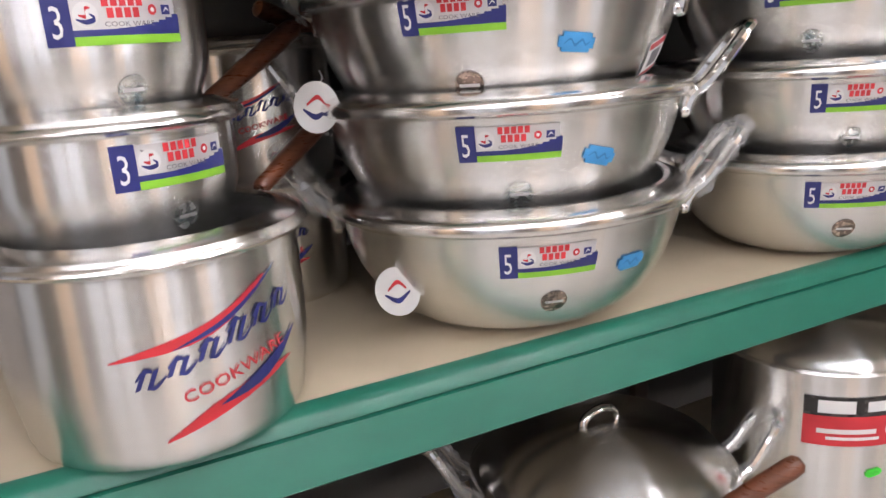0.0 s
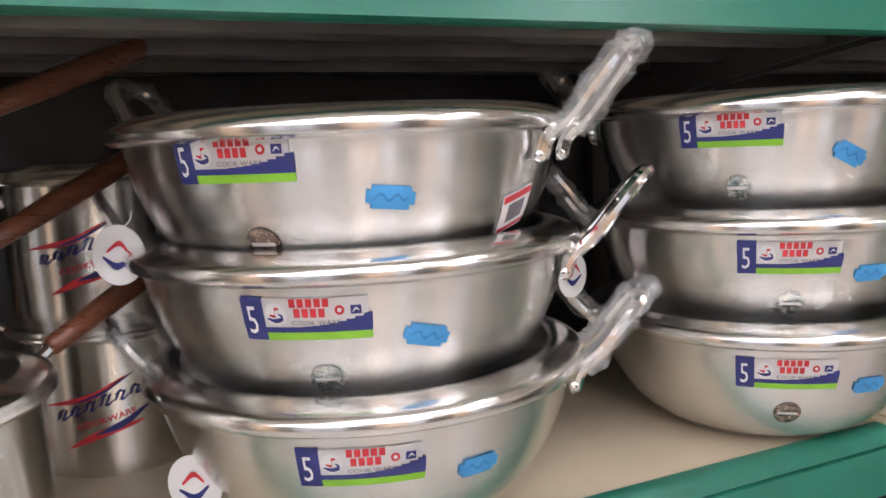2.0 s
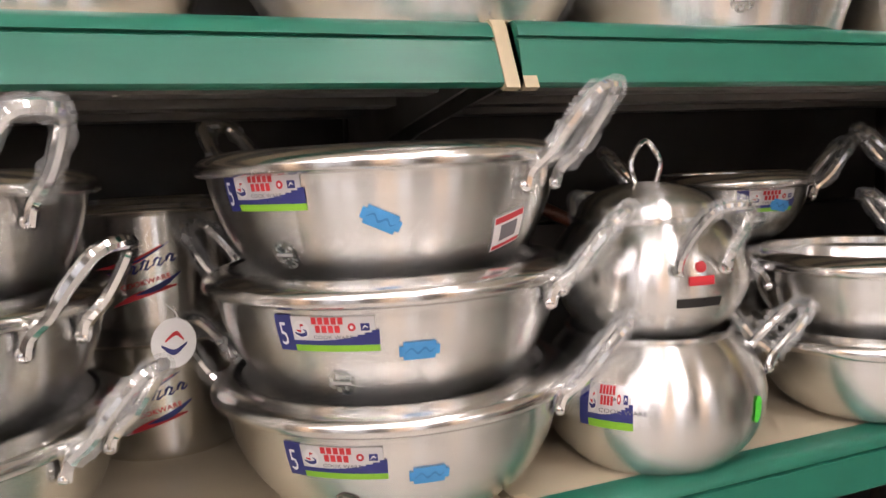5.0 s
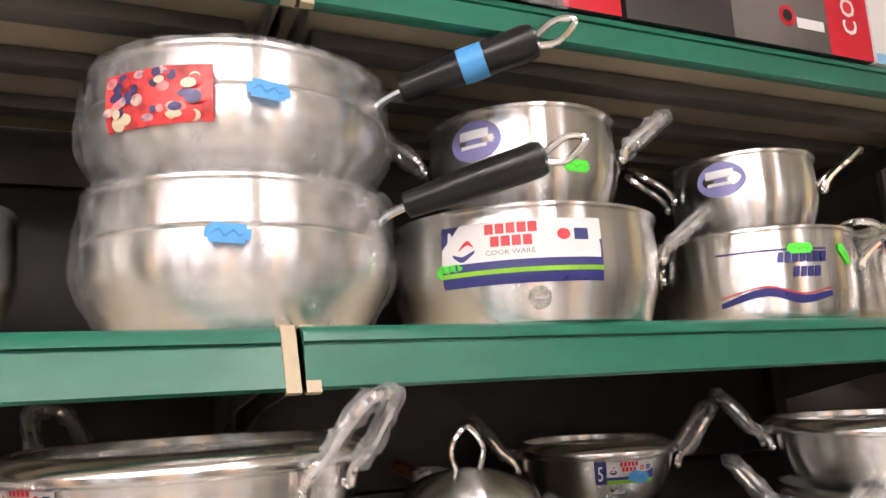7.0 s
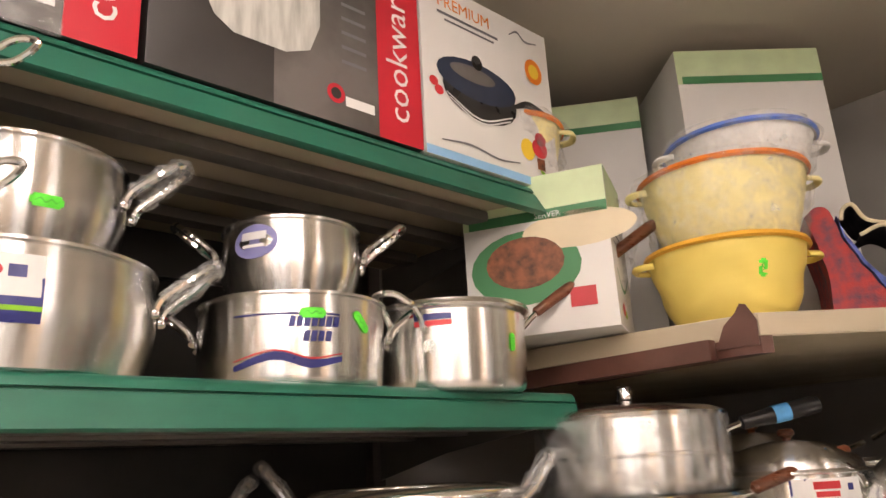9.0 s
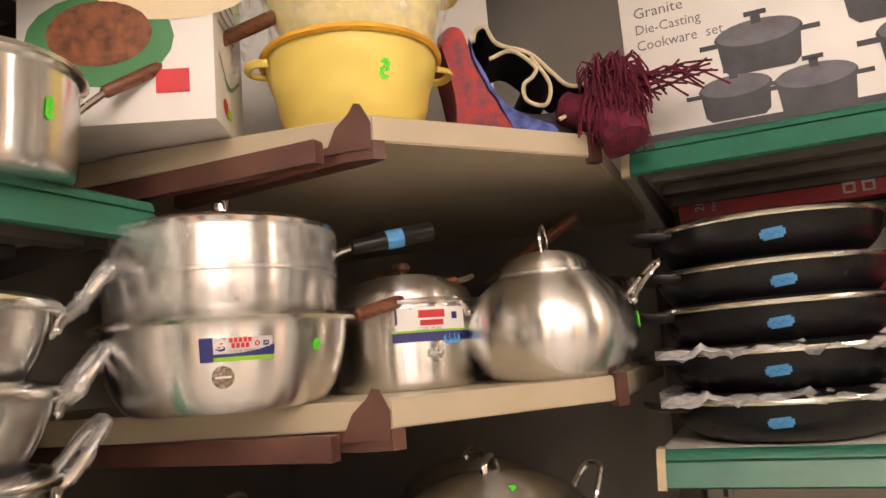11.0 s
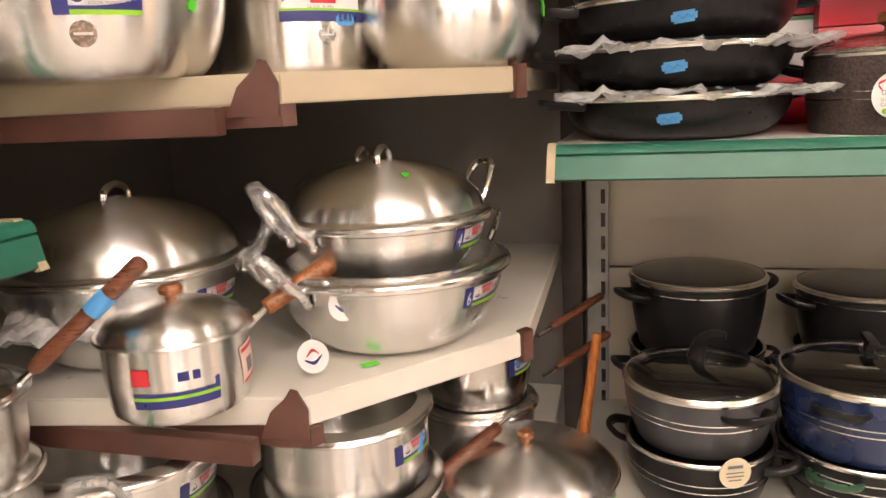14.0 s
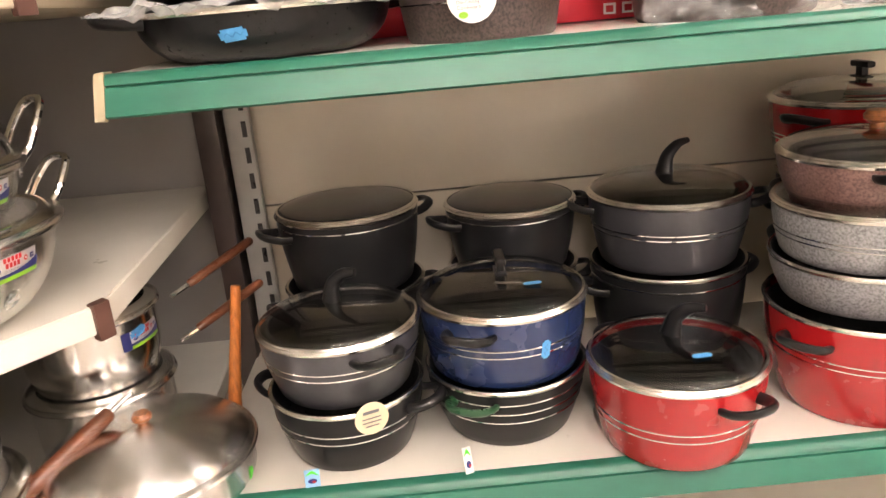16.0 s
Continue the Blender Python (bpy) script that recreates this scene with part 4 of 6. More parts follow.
def wrapped_pan(z, H, ang, sticker, picture):
    ob = thing("wrapped_pan", pose(-0.025, 0.15, z), "deep aluminium pan in clear plastic with a black handle", "cooking pot", "wrapped pans")
    R = 0.143
    prof = pot_profile(R, H, 0.86, 0.004)
    body = part("body", lathe(shell(prof, [(R + 0.004, H), (R + 0.004, H + 0.003), (R, H + 0.003)])), ALU, ob, "brushed aluminium pan body")
    part("band", lathe([(radius_at(prof, H * 0.68), H * 0.66), (radius_at(prof, H * 0.68) + 0.002, H * 0.68), (radius_at(prof, H * 0.7), H * 0.70)], 64), RIM, body, "raised ring")
    part("wrap", wavy_shell(prof[1:] + [(R, H + 0.006), (R * 0.6, H + 0.004)]), FILM_THIN, ob, "clear plastic film")
    h = rod_handle(ob, ang, H - 0.014, R, 0.135, 0.04, BLACK, 0.0165, blue=bool(picture))
    out = Vector((math.cos(radians(ang)), math.sin(radians(ang)), 0))
    e = out * (R + 0.163) + Vector((0, 0, H - 0.014 + 0.04))
    part("hanging_ring", tube(arc([e - out * 0.005, e + out * 0.02 + Vector((0, 0, 0.016)), e + out * 0.038 + Vector((0, 0, 0.012)), e + out * 0.02 - Vector((0, 0, 0.006)), e - out * 0.004 - Vector((0, 0, 0.006))], 4), 0.0035, 8), CHROME, h, "steel hanging loop")
    if picture:
        bm = bmesh.new()
        sh = [("rect", 0, 0.008, -0.05, -0.025, 0.045, 0.024)]
        for i in range(46):
            sh.append(("disc", (0, 1, 3, 0, 4, 3, 2)[i % 7] if i % 14 else 2, 0.0083 + i * 0.00004, random.uniform(-0.045, 0.04), random.uniform(-0.021, 0.020), random.uniform(0.003, 0.007), random.uniform(0.003, 0.006)))
        ink(bm, wrap(prof, picture, H * 0.58), sh)
        tagged(part("picture_label", bm, FRUIT, body, "colourful fruit label", False), kind="stuff")
    price_sticker(body, lambda u, v, l, f=wrap(prof, sticker, H * 0.6, -0.1): f(u, v, l + 0.009), w=0.034, h=0.016)


wrapped_pan(1.400, 0.126, -36, 258, None)
wrapped_pan(1.530, 0.112, -36, 270, 236)


def stew_pot(c, z, R, H, ang, label, lab=None, green=None, wrapped=True, base=0.9, belly=0.003, hsize=0.95):
    ob = thing("stew_pot", pose(c[0], c[1], z), label, "cooking pot", "two-handled pots")
    prof = pot_profile(R, H, base, belly)
    body = part("body", lathe(shell(prof, [(R + 0.004, H), (R + 0.004, H + 0.003), (R, H + 0.003)])), ALU, ob, "brushed aluminium body")
    for k in (0, 180):
        loop_handle(ob, prof, R, H * 0.82, ang + k, wrapped, hsize, 0.035)
    if green is not None:
        for g in green:
            price_sticker(body, wrap(prof, g[0], H * g[1], g[2]), STICKER_G, w=0.03, h=0.012)
    return ob, body, prof


o, b, p = stew_pot((0.285, 0.135), 1.40, 0.146, 0.113, -28, "wide aluminium stew pot with printed brand panel", None, [(212, 0.5, 0)], base=0.94)
bm = bmesh.new()
sh = [("rect", 1, 0.001, -0.062, -0.008, 0.062, 0.032), ("rect", 0, 0.0012, -0.062, -0.022, 0.062, -0.002), ("rect", 2, 0.0015, -0.062, -0.013, 0.062, -0.009), ("poly", 0, 0.0014, [(0.02, -0.003), (0.062, -0.003), (0.062, 0.014)]), ("poly", 0, 0.0014, [(-0.062, 0.032), (-0.062, 0.012), (-0.046, 0.032)]),
      ("text", 4, 0.0015, "COOK WARE", -0.026, 0.003, 0.006, 0, 1.0), ("disc", 3, 0.0014, 0.032, 0.018, 0.005, 0.005), ("rect", 0, 0.0014, 0.040, 0.013, 0.051, 0.023), ("curve", 0, 0.0016, [(-0.052, 0.006), (-0.044, 0.002), (-0.034, 0.008)], 0.002, 0.005), ("curve", 3, 0.0018, [(-0.047, 0.01), (-0.04, 0.016), (-0.035, 0.012)], 0.001, 0.004)]
for row, (v0, v1, n) in enumerate(((0.021, 0.030, 5), (0.010, 0.019, 4))):
    for i in range(n):
        sh.append(("rect", 3, 0.0015, -0.026 + i * 0.008 + row * 0.004, v0, -0.0195 + i * 0.008 + row * 0.004, v1))
ink(bm, lambda u, v, l, f=wrap(p, 240, 0.064): f(u * 1.3, v * 1.12, l), sh)
part("brand_label", bm, LABEL_INK, b, "navy and white brand panel with lime line", False)
seal(b, wrap(p, 246, 0.025), HOLO, 0.011)


def sky_badge(b, p, ang, z):
    bm = bmesh.new()
    ink(bm, wrap(p, ang, z), [("disc", 0, 0.0008, 0, 0, 0.03, 0.022), ("rect", 1, 0.0012, -0.016, -0.008, 0.014, -0.004), ("rect", 1, 0.0012, -0.018, 0.002, 0.016, 0.012)])
    part("badge", bm, [mat("pale_navy_print", (0.22, 0.22, 0.45), 0.4), WHITE], b, "pale navy badge with white bars", False)


o, b, p = stew_pot((0.287, 0.125), 1.516, 0.104, 0.110, -28, "smaller aluminium pot stacked on the stew pot", None, [(272, 0.42, 0)], base=0.9)
sky_badge(b, p, 214, 0.08)
o, b, p = stew_pot((0.612, 0.115), 1.40, 0.116, 0.105, -30, "aluminium pot with blue script and red line", None, [(250, 0.78, 0), (282, 0.72, -0.8)], False, base=0.97, belly=0)
bm = bmesh.new()
sh = [("rect", 0, 0.0008, -0.07, 0.028, 0.055, 0.030), ("curve", 0, 0.0008, [(-0.07, -0.03), (-0.02, -0.018), (0.02, -0.028), (0.058, -0.022)], 0.006, 0.010), ("curve", 1, 0.0012, [(-0.07, -0.022), (-0.02, -0.012), (0.02, -0.022), (0.058, -0.016)], 0.0012, 0.002)]
for row, n in enumerate((7, 4)):
    for i in range(n):
        sh.append(("rect", 0, 0.001, -0.005 + i * 0.0085 + row * 0.016, 0.014 - row * 0.017, 0.0015 + i * 0.0085 + row * 0.016, 0.026 - row * 0.017, 0.05, 0.002))
ink(bm, wrap(p, 239, 0.052), sh)
part("printed_mark", bm, [NAVY, REDINK], b, "blue script print with a waved red line", False)
o, b, p = stew_pot((0.610, 0.115), 1.508, 0.086, 0.098, -32, "small aluminium pot on top of another", None, None, False, base=0.9)
sky_badge(b, p, 209, 0.07)
o, b, p = saucepan((0.836, 0.06), 1.40, 0.106, 0.112, -26, None, 0.17, 0.225, green=None, label="aluminium saucepan with a raised brown rod handle", base=0.97)
price_sticker(b, wrap(p, 277, 0.06, 1.5), STICKER_G, w=0.024, h=0.010)
bm = bmesh.new()
ink(bm, wrap(p, 212, 0.085), [("rect", 0, 0.001, -0.02, 0.004, 0.03, 0.012), ("rect", 1, 0.001, -0.02, -0.004, 0.03, 0.003), ("disc", 2, 0.001, 0.0, -0.03, 0.009, 0.009)])
part("printed_mark", bm, [NAVY, REDINK, HOLO], b, "small printed label", False)
loop_handle(o, p, 0.101, 0.1, 196, False, 0.9, 0.02)
stew_pot((-0.33, 0.14), 1.40, 0.11, 0.11, 250, "aluminium pot with bagged handles beside the wrapped pans")
globe_pot((-0.60, 0.14), 1.40, 0.13, 0.13, -30, 0.03, None, None, "rounded lidded pot on the upper shelf")
globe_pot((-0.86, 0.14), 1.40, 0.12, 0.13, -30, 0.03, None, None, "rounded lidded pot on the upper shelf")

# ---- boxes on the top shelf ----
CARTON_B = mat("black_printed_carton", (0.03, 0.026, 0.025), 0.35, 0, 0.35, 4)
CARTON_R = mat("red_printed_carton", (0.5, 0.02, 0.035), 0.35, 0, 0.08, 6)
CARTON_W = mat("white_printed_carton", (0.72, 0.71, 0.69), 0.4, 0, 0.04, 6)
POTINK = mat("silver_pot_print", (0.5, 0.5, 0.47), 0.4, 0, 0.25, 12, (6, 1, 1))
GREYGLOW = mat("smoky_grey_print", (0.1, 0.09, 0.085), 0.35, 0, 0.5, 8)
Z4 = 1.734


def pot_box(x, w, red_w, wrapped):
    ob, body = carton("cookware_box", x, 0.012, Z4, w, 0.30, 0.36, 0, CARTON_B, "black cookware carton with a red side band and a pot picture" if not wrapped else "plastic-wrapped black cookware carton with a red side band")
    f, r = w - red_w, w
    sh = [("rect", 0, 0.0008, f, 0.0, r, 0.36), ("rect", 3, 0.0006, f - 0.16, 0.0, f, 0.36)]
    sh.append(("poly", 1, 0.0012, [(0.055, 0.36), (0.055, 0.13), (0.075, 0.09), (0.10, 0.075), (0.17, 0.075), (0.205, 0.09), (0.22, 0.13), (0.22, 0.36)]))
    sh += [("curve", 1, 0.0016, [(0.22, 0.24), (0.25, 0.245), (0.25, 0.19), (0.22, 0.19)], 0.006, 0.007), ("curve", 1, 0.0016, [(0.055, 0.24), (0.03, 0.245), (0.03, 0.19), (0.055, 0.19)], 0.006, 0.007),
           ("text", 2, 0.0014, "cookware", f + red_w * 0.68, 0.03, red_w * 0.72, math.pi / 2, 1.0),
           ("rect", 2, 0.0014, f - 0.055, 0.028, f - 0.008, 0.042), ("disc", 0, 0.0014, f - 0.07, 0.042, 0.014, 0.014), ("disc", 4, 0.0016, f - 0.07, 0.042, 0.008, 0.008)]
    for i in range(5):
        sh.append(("rect", 5, 0.0014, f - 0.06, 0.09 + i * 0.022, f - 0.02, 0.095 + i * 0.022))
    printed(body, "front_print", (0, 0, 0), (1, 0, 0), (0, 0, 1), [CARTON_R, POTINK, WHITE, GREYGLOW, CARTON_B, GREYINK], sh, "red band, pot picture and small print")
    if wrapped:
        s = crumpled_sheet("plastic_wrap", pose(x + w * 0.42, 0.0, Z4 + 0.11, 90, 0, 0), w * 0.78, 0.24, FILM_THIN, "clear plastic wrap over a black carton", 0.006)
    return ob


pot_box(-0.045, 0.405, 0.075, True)
pot_box(0.368, 0.392, 0.078, False)
ob, body = carton("frying_pan_box", 0.766, 0.012, Z4, 0.298, 0.26, 0.30, 0, CARTON_W, "white carton with a covered frying pan picture")
sh = [("rect", 0, 0.0008, 0, 0, 0.298, 0.014), ("text", 1, 0.001, "PREMIUM", 0.035, 0.258, 0.030, 0, 0.95), ("rect", 5, 0.001, 0.035, 0.244, 0.17, 0.249), ("rect", 5, 0.001, 0.05, 0.234, 0.16, 0.238)]
sh += [("disc", 4, 0.0012, 0.12, 0.125, 0.082, 0.045), ("disc", 2, 0.0014, 0.115, 0.148, 0.088, 0.034), ("disc", 3, 0.0016, 0.105, 0.158, 0.05, 0.014), ("disc", 4, 0.0017, 0.115, 0.182, 0.012, 0.013)]
sh += [("curve", 6, 0.0018, [(0.045, 0.11), (0.115, 0.083), (0.19, 0.108)], 0.002, 0.003), ("curve", 6, 0.0018, [(0.05, 0.103), (0.115, 0.077), (0.185, 0.10)], 0.002, 0.003), ("curve", 4, 0.0018, [(0.195, 0.13), (0.235, 0.145), (0.285, 0.138)], 0.006, 0.014)]
sh += [("disc", 7, 0.0014, 0.222, 0.062, 0.017, 0.019), ("disc", 8, 0.0016, 0.252, 0.07, 0.019, 0.017), ("disc", 8, 0.0016, 0.256, 0.088, 0.014, 0.012), ("curve", 9, 0.0014, [(0.25, 0.03), (0.272, 0.02), (0.29, 0.035)], 0.004, 0.01), ("rect", 11, 0.0015, 0.243, 0.032, 0.262, 0.052)]
sh += [("disc", 8, 0.0014, 0.02, 0.12, 0.009, 0.008), ("disc", 8, 0.0014, 0.03, 0.108, 0.009, 0.008), ("disc", 10, 0.0014, 0.255, 0.215, 0.022, 0.024), ("disc", 7, 0.0016, 0.255, 0.215, 0.013, 0.014), ("curve", 5, 0.0014, [(0.2, 0.268), (0.22, 0.28), (0.24, 0.268), (0.27, 0.274)], 0.002, 0.005), ("curve", 5, 0.0014, [(0.03, 0.028), (0.09, 0.034), (0.15, 0.026), (0.2, 0.032)], 0.002, 0.004)]
printed(body, "front_print", (0, 0, 0), (1, 0, 0), (0, 0, 1), [SKYINK, ORANGE, mat("dark_lid_print", (0.02, 0.03, 0.06), 0.4), GREYGLOW, BLACKINK, GREYINK, WHITE, mat("yellow_print", (0.8, 0.55, 0.05), 0.5), REDINK, LIME, ORANGE, BROWNINK], sh, "orange heading and pan, fruit and badge pictures")


# ---- corner, top board: bowls, cartons, folded cloths ----
def dinner_box(x, y, w, d, h, turn, label, picture, z=1.492):
    ob, body = carton("dinnerware_box", x, y, z, w, d, h, turn, CARTON_W, label)
    sh = [("rect", 0, 0.0008, 0, h - 0.075, w, h), ("rect", 1, 0.0012, 0.01, h - 0.075, w, h - 0.058)]
    if picture:
        sh += [("disc", 1, 0.001, w * 0.42, h * 0.42, w * 0.38, 0.06), ("disc", 2, 0.0014, w * 0.42, h * 0.45, w * 0.27, 0.042), ("disc", 3, 0.0012, w * 0.8, h * 0.62, 0.09, 0.03), ("rect", 4, 0.0014, w - 0.07, 0.035, w - 0.03, 0.065), ("text", 5, 0.0016, "SERVER", w - 0.115, h - 0.072, 0.013)]
    sh2 = [("rect", 0, 0.0008, 0, h - 0.075, d, h), ("curve", 1, 0.0012, [(0.02, h * 0.36), (d * 0.45, h * 0.24), (d * 0.85, h * 0.36)], 0.004, 0.006), ("disc", 4, 0.0014, d * 0.3, 0.03, 0.012, 0.01), ("disc", 6, 0.0013, d * 0.4, 0.025, 0.016, 0.007)]
    for i in range(4):
        sh2.append(("rect", 7, 0.001, 0.02, h * 0.52 + i * 0.016, d * 0.7, h * 0.52 + i * 0.016 + 0.004))
    inks = [PALEGREEN, DKGREEN, BROWNINK, CREAMINK, REDINK, WHITE, LIME, GREYINK]
    printed(body, "front_print", (0, 0, 0), (1, 0, 0), (0, 0, 1), inks, sh, "green heading and dish picture")
    printed(body, "side_print", (w, 0, 0), (0, 1, 0), (0, 0, 1), inks, sh2, "green heading and rows of text")
    return ob


dinner_box(0.936, 0.120, 0.235, 0.15, 0.255, -64, "white and green serving dish carton on the corner shelf", True)
dinner_box(1.24, 0.36, 0.36, 0.2, 0.58, -52, "tall white and pale green carton against the wall", False)
dinner_box(1.39, -0.06, 0.30, 0.24, 0.60, -40, "tall pale green carton with dish rings on its side", False)
b = bpy.data.objects["dinnerware_box.002"]
bm = bmesh.new()
sh = []
for i in range(3):
    for j in range(2):
        sh.append(("curve", 0, 0.0012, [(0.02 + i * 0.075, 0.28 + j * 0.1), (0.045 + i * 0.075, 0.235 + j * 0.1), (0.07 + i * 0.075, 0.28 + j * 0.1)], 0.005, 0.008))
ink(bm, plane((0.30, 0, 0), (0, 1, 0), (0, 0, 1)), sh)
part("ring_print", bm, [BROWNINK], b, "brown dish outlines", False)


def plastic_bowl(c, z, R, H, material, label, lip=None, bag=False, ang=-50, waves=True):
    ob = thing("plastic_bowl", pose(c[0], c[1], z), label, "bowl", "stacked plastic bowls")
    prof = [(0, 0), (R * 0.68, 0), (R * 0.72, 0.006)] + [(R * (0.72 + 0.28 * (i / 10) ** 0.7), 0.006 + (H - 0.006) * i / 10) for i in range(1, 11)]
    bm = lathe(shell(prof, [(R + 0.005, H), (R + 0.005, H + 0.004), (R - 0.002, H + 0.004)], 0.003), 90)
    if waves:
        for v in bm.verts:
            rr = math.hypot(v.co.x, v.co.y)
            if 0.01 < v.co.z < H - 0.006:
                a = math.atan2(v.co.y, v.co.x)
                k = 0.0016 * math.sin(v.co.z * 480 + 2.2 * math.sin(a * 4))
                v.co.x *= 1 + k / rr
                v.co.y *= 1 + k / rr
    body = part("body", bm, material, ob)
    if lip:
        part("lip", lathe([(R + 0.003, H - 0.003), (R + 0.008, H), (R + 0.006, H + 0.006), (R - 0.003, H + 0.006), (R, H)], 64), lip, ob, "coloured rim")
    for k in (0, 180):
        a = radians(ang + k)
        out, tan = Vector((math.cos(a), math.sin(a), 0)), Vector((-math.sin(a), math.cos(a), 0))
        P = lambda o, t: out * (R + o) + tan * t + Vector((0, 0, H - 0.012))
        part("handle", tube(arc([P(-0.004, -0.028), P(0.016, -0.02), P(0.022, 0), P(0.016, 0.02), P(-0.004, 0.028)], 4), 0.006, 8, flat=0.7), material, ob, "small moulded ear")
    if bag:
        part("bag", wavy_shell(prof[2:] + [(R * 0.98, H + 0.012), (R * 0.7, H + 0.03)], 56, 0.01, 0.012), FILM_THIN, ob, "clear plastic bag")
    return ob, body, prof


o, b, p = plastic_bowl((1.230, -0.172), 1.492, 0.120, 0.112, YELLOW, "yellow wave-pattern plastic bowl with small ears", mat("deep_yellow_rim", (0.8, 0.42, 0.05), 0.35))
price_sticker(b, wrap(p, 232, 0.065, 1.5), STICKER_G, w=0.026, h=0.013)
plastic_bowl((1.236, -0.182), 1.598, 0.128, 0.128, YELLOW_P, "pale yellow plastic bowl in a clear bag", ORANGE, True)
plastic_bowl((1.275, -0.205), 1.715, 0.116, 0.075, WHITE_P, "white plastic bowl with a blue rim in a clear bag", BLUE_P, True)
plastic_bowl((1.04, 0.10), 1.749, 0.095, 0.115, YELLOW_P, "pale yellow plastic bowl in a clear bag on a carton", ORANGE, True)
crumpled_sheet("plastic_bag", pose(1.10, -0.02, 1.64, 70, 20, -45), 0.13, 0.22, FILM_THIN, "crumpled clear plastic bag between the bowls and carton", 0.03)


def folded_cloth(m, w, d, folds, material, edge, label, th=0.012):
    """A cloth folded back and forth, seen at its edge."""
    ob = thing("folded_cloth", m, label, "cloth", "folded cloths")
    line = []
    for i in range(folds):
        a = [(-w / 2, 0, i * th * 1.5), (-w * 0.2, 0, i * th * 1.5 + 0.006), (w * 0.2, 0, i * th * 1.5 - 0.004), (w / 2, 0, i * th * 1.5)]
        line += a if i % 2 == 0 else a[::-1]
    pts = arc(line, 4)
    bm = bmesh.new()
    n = 8
    rows = [[bm.verts.new((p.x, d * j / n + 0.006 * noise.noise((p.x * 9, j * 0.7, p.z * 30)), p.z + 0.008 * noise.noise((p.x * 12, j * 0.5, 1)))) for j in range(n + 1)] for p in pts]
    for a, b in zip(rows, rows[1:]):
        for j in range(n):
            bm.faces.new((a[j], b[j], b[j + 1], a[j + 1]))
    bmesh.ops.solidify(bm, geom=list(bm.faces), thickness=0.004)
    part("cloth", bm, material, ob)
    part("edging", tube(pts, 0.0045, 7, flat=1.0), edge, ob, "cream bound edge")
    return ob


CLOTH_AT = Matrix.Translation((1.345, -0.285, 1.493)) @ Matrix(((0.454, 0.891, 0, 0), (-0.891, 0.454, 0, 0), (0, 0, 1, 0), (0, 0, 0, 1)))


def cloth_slab(poly, depth, material, label, y0=0.0):
    """A thick folded cloth: outline across the front (x, z), drawn back along y."""
    ob = thing("folded_cloth", CLOTH_AT, label, "cloth", "folded cloths")
    line = arc([(x, 0, z) for x, z in poly + poly[:1]], 4)[:-1]
    bm = bmesh.new()
    rows = []
    for k in range(5):
        rows.append([bm.verts.new((p.x + 0.003 * noise.noise((p.x * 40, k, p.z * 40)), y0 + depth * k / 4, p.z + 0.002 * noise.noise((k, p.x * 50, p.z * 30)))) for p in line])
    n = len(line)
    for a, b in zip(rows, rows[1:]):
        for i in range(n):
            bm.faces.new((a[i], a[(i + 1) % n], b[(i + 1) % n], b[i]))
    bm.faces.new(rows[0])
    bm.faces.new(rows[-1][::-1])
    bmesh.ops.recalc_face_normals(bm, faces=bm.faces)
    part("cloth", bm, material, ob)
    return ob


def cloth_ribbon(parent, pts, depth, y0=-0.01):
    line = arc([(x, 0, z) for x, z in pts], 5)
    bm = bmesh.new()
    rows = [(bm.verts.new((p.x, y0, p.z)), bm.verts.new((p.x, y0 + depth, p.z))) for p in line]
    for a, b in zip(rows, rows[1:]):
        bm.faces.new((a[0], b[0], b[1], a[1]))
    bmesh.ops.solidify(bm, geom=list(bm.faces), thickness=0.003)
    part("fold", bm, CLOTH_D, parent, "dark woven fold")
    part("edging", tube([(p.x, y0, p.z) for p in line], 0.0032, 7), CLOTH_C, parent, "cream bound edge")


cloth_slab([(-0.022, 0.17), (-0.004, 0.185), (0.016, 0.176), (0.030, 0.115), (0.062, 0.053), (0.09, 0.0), (0.0, 0.0), (-0.004, 0.08)], 0.16, CLOTH_R, "red patterned cloth folded and standing on edge")
cloth_slab([(0.024, 0.166), (0.036, 0.122), (0.072, 0.056), (0.135, 0.022), (0.14, 0.006), (0.092, 0.001), (0.065, 0.053), (0.033, 0.113)], 0.16, CLOTH_B, "blue patterned folded cloth leaning on a red one", -0.004)
dark = cloth_slab([(0.075, 0.055), (0.14, 0.046), (0.222, 0.094), (0.215, 0.056), (0.165, 0.006), (0.135, 0.02)], 0.14, CLOTH_D, "dark woven cloth rolled in folds with cream edging", 0.01)
cloth_ribbon(dark, [(0.028, 0.155), (0.033, 0.172), (0.048, 0.178), (0.064, 0.150), (0.109, 0.134), (0.140, 0.103), (0.164, 0.080), (0.195, 0.080), (0.222, 0.097)], 0.13)
cloth_ribbon(dark, [(0.050, 0.127), (0.085, 0.138), (0.117, 0.112), (0.112, 0.096), (0.098, 0.084), (0.101, 0.060), (0.128, 0.052), (0.137, 0.084), (0.113, 0.127)], 0.12)
cloth_ribbon(dark, [(0.146, 0.028), (0.179, 0.045), (0.218, 0.084)], 0.12)

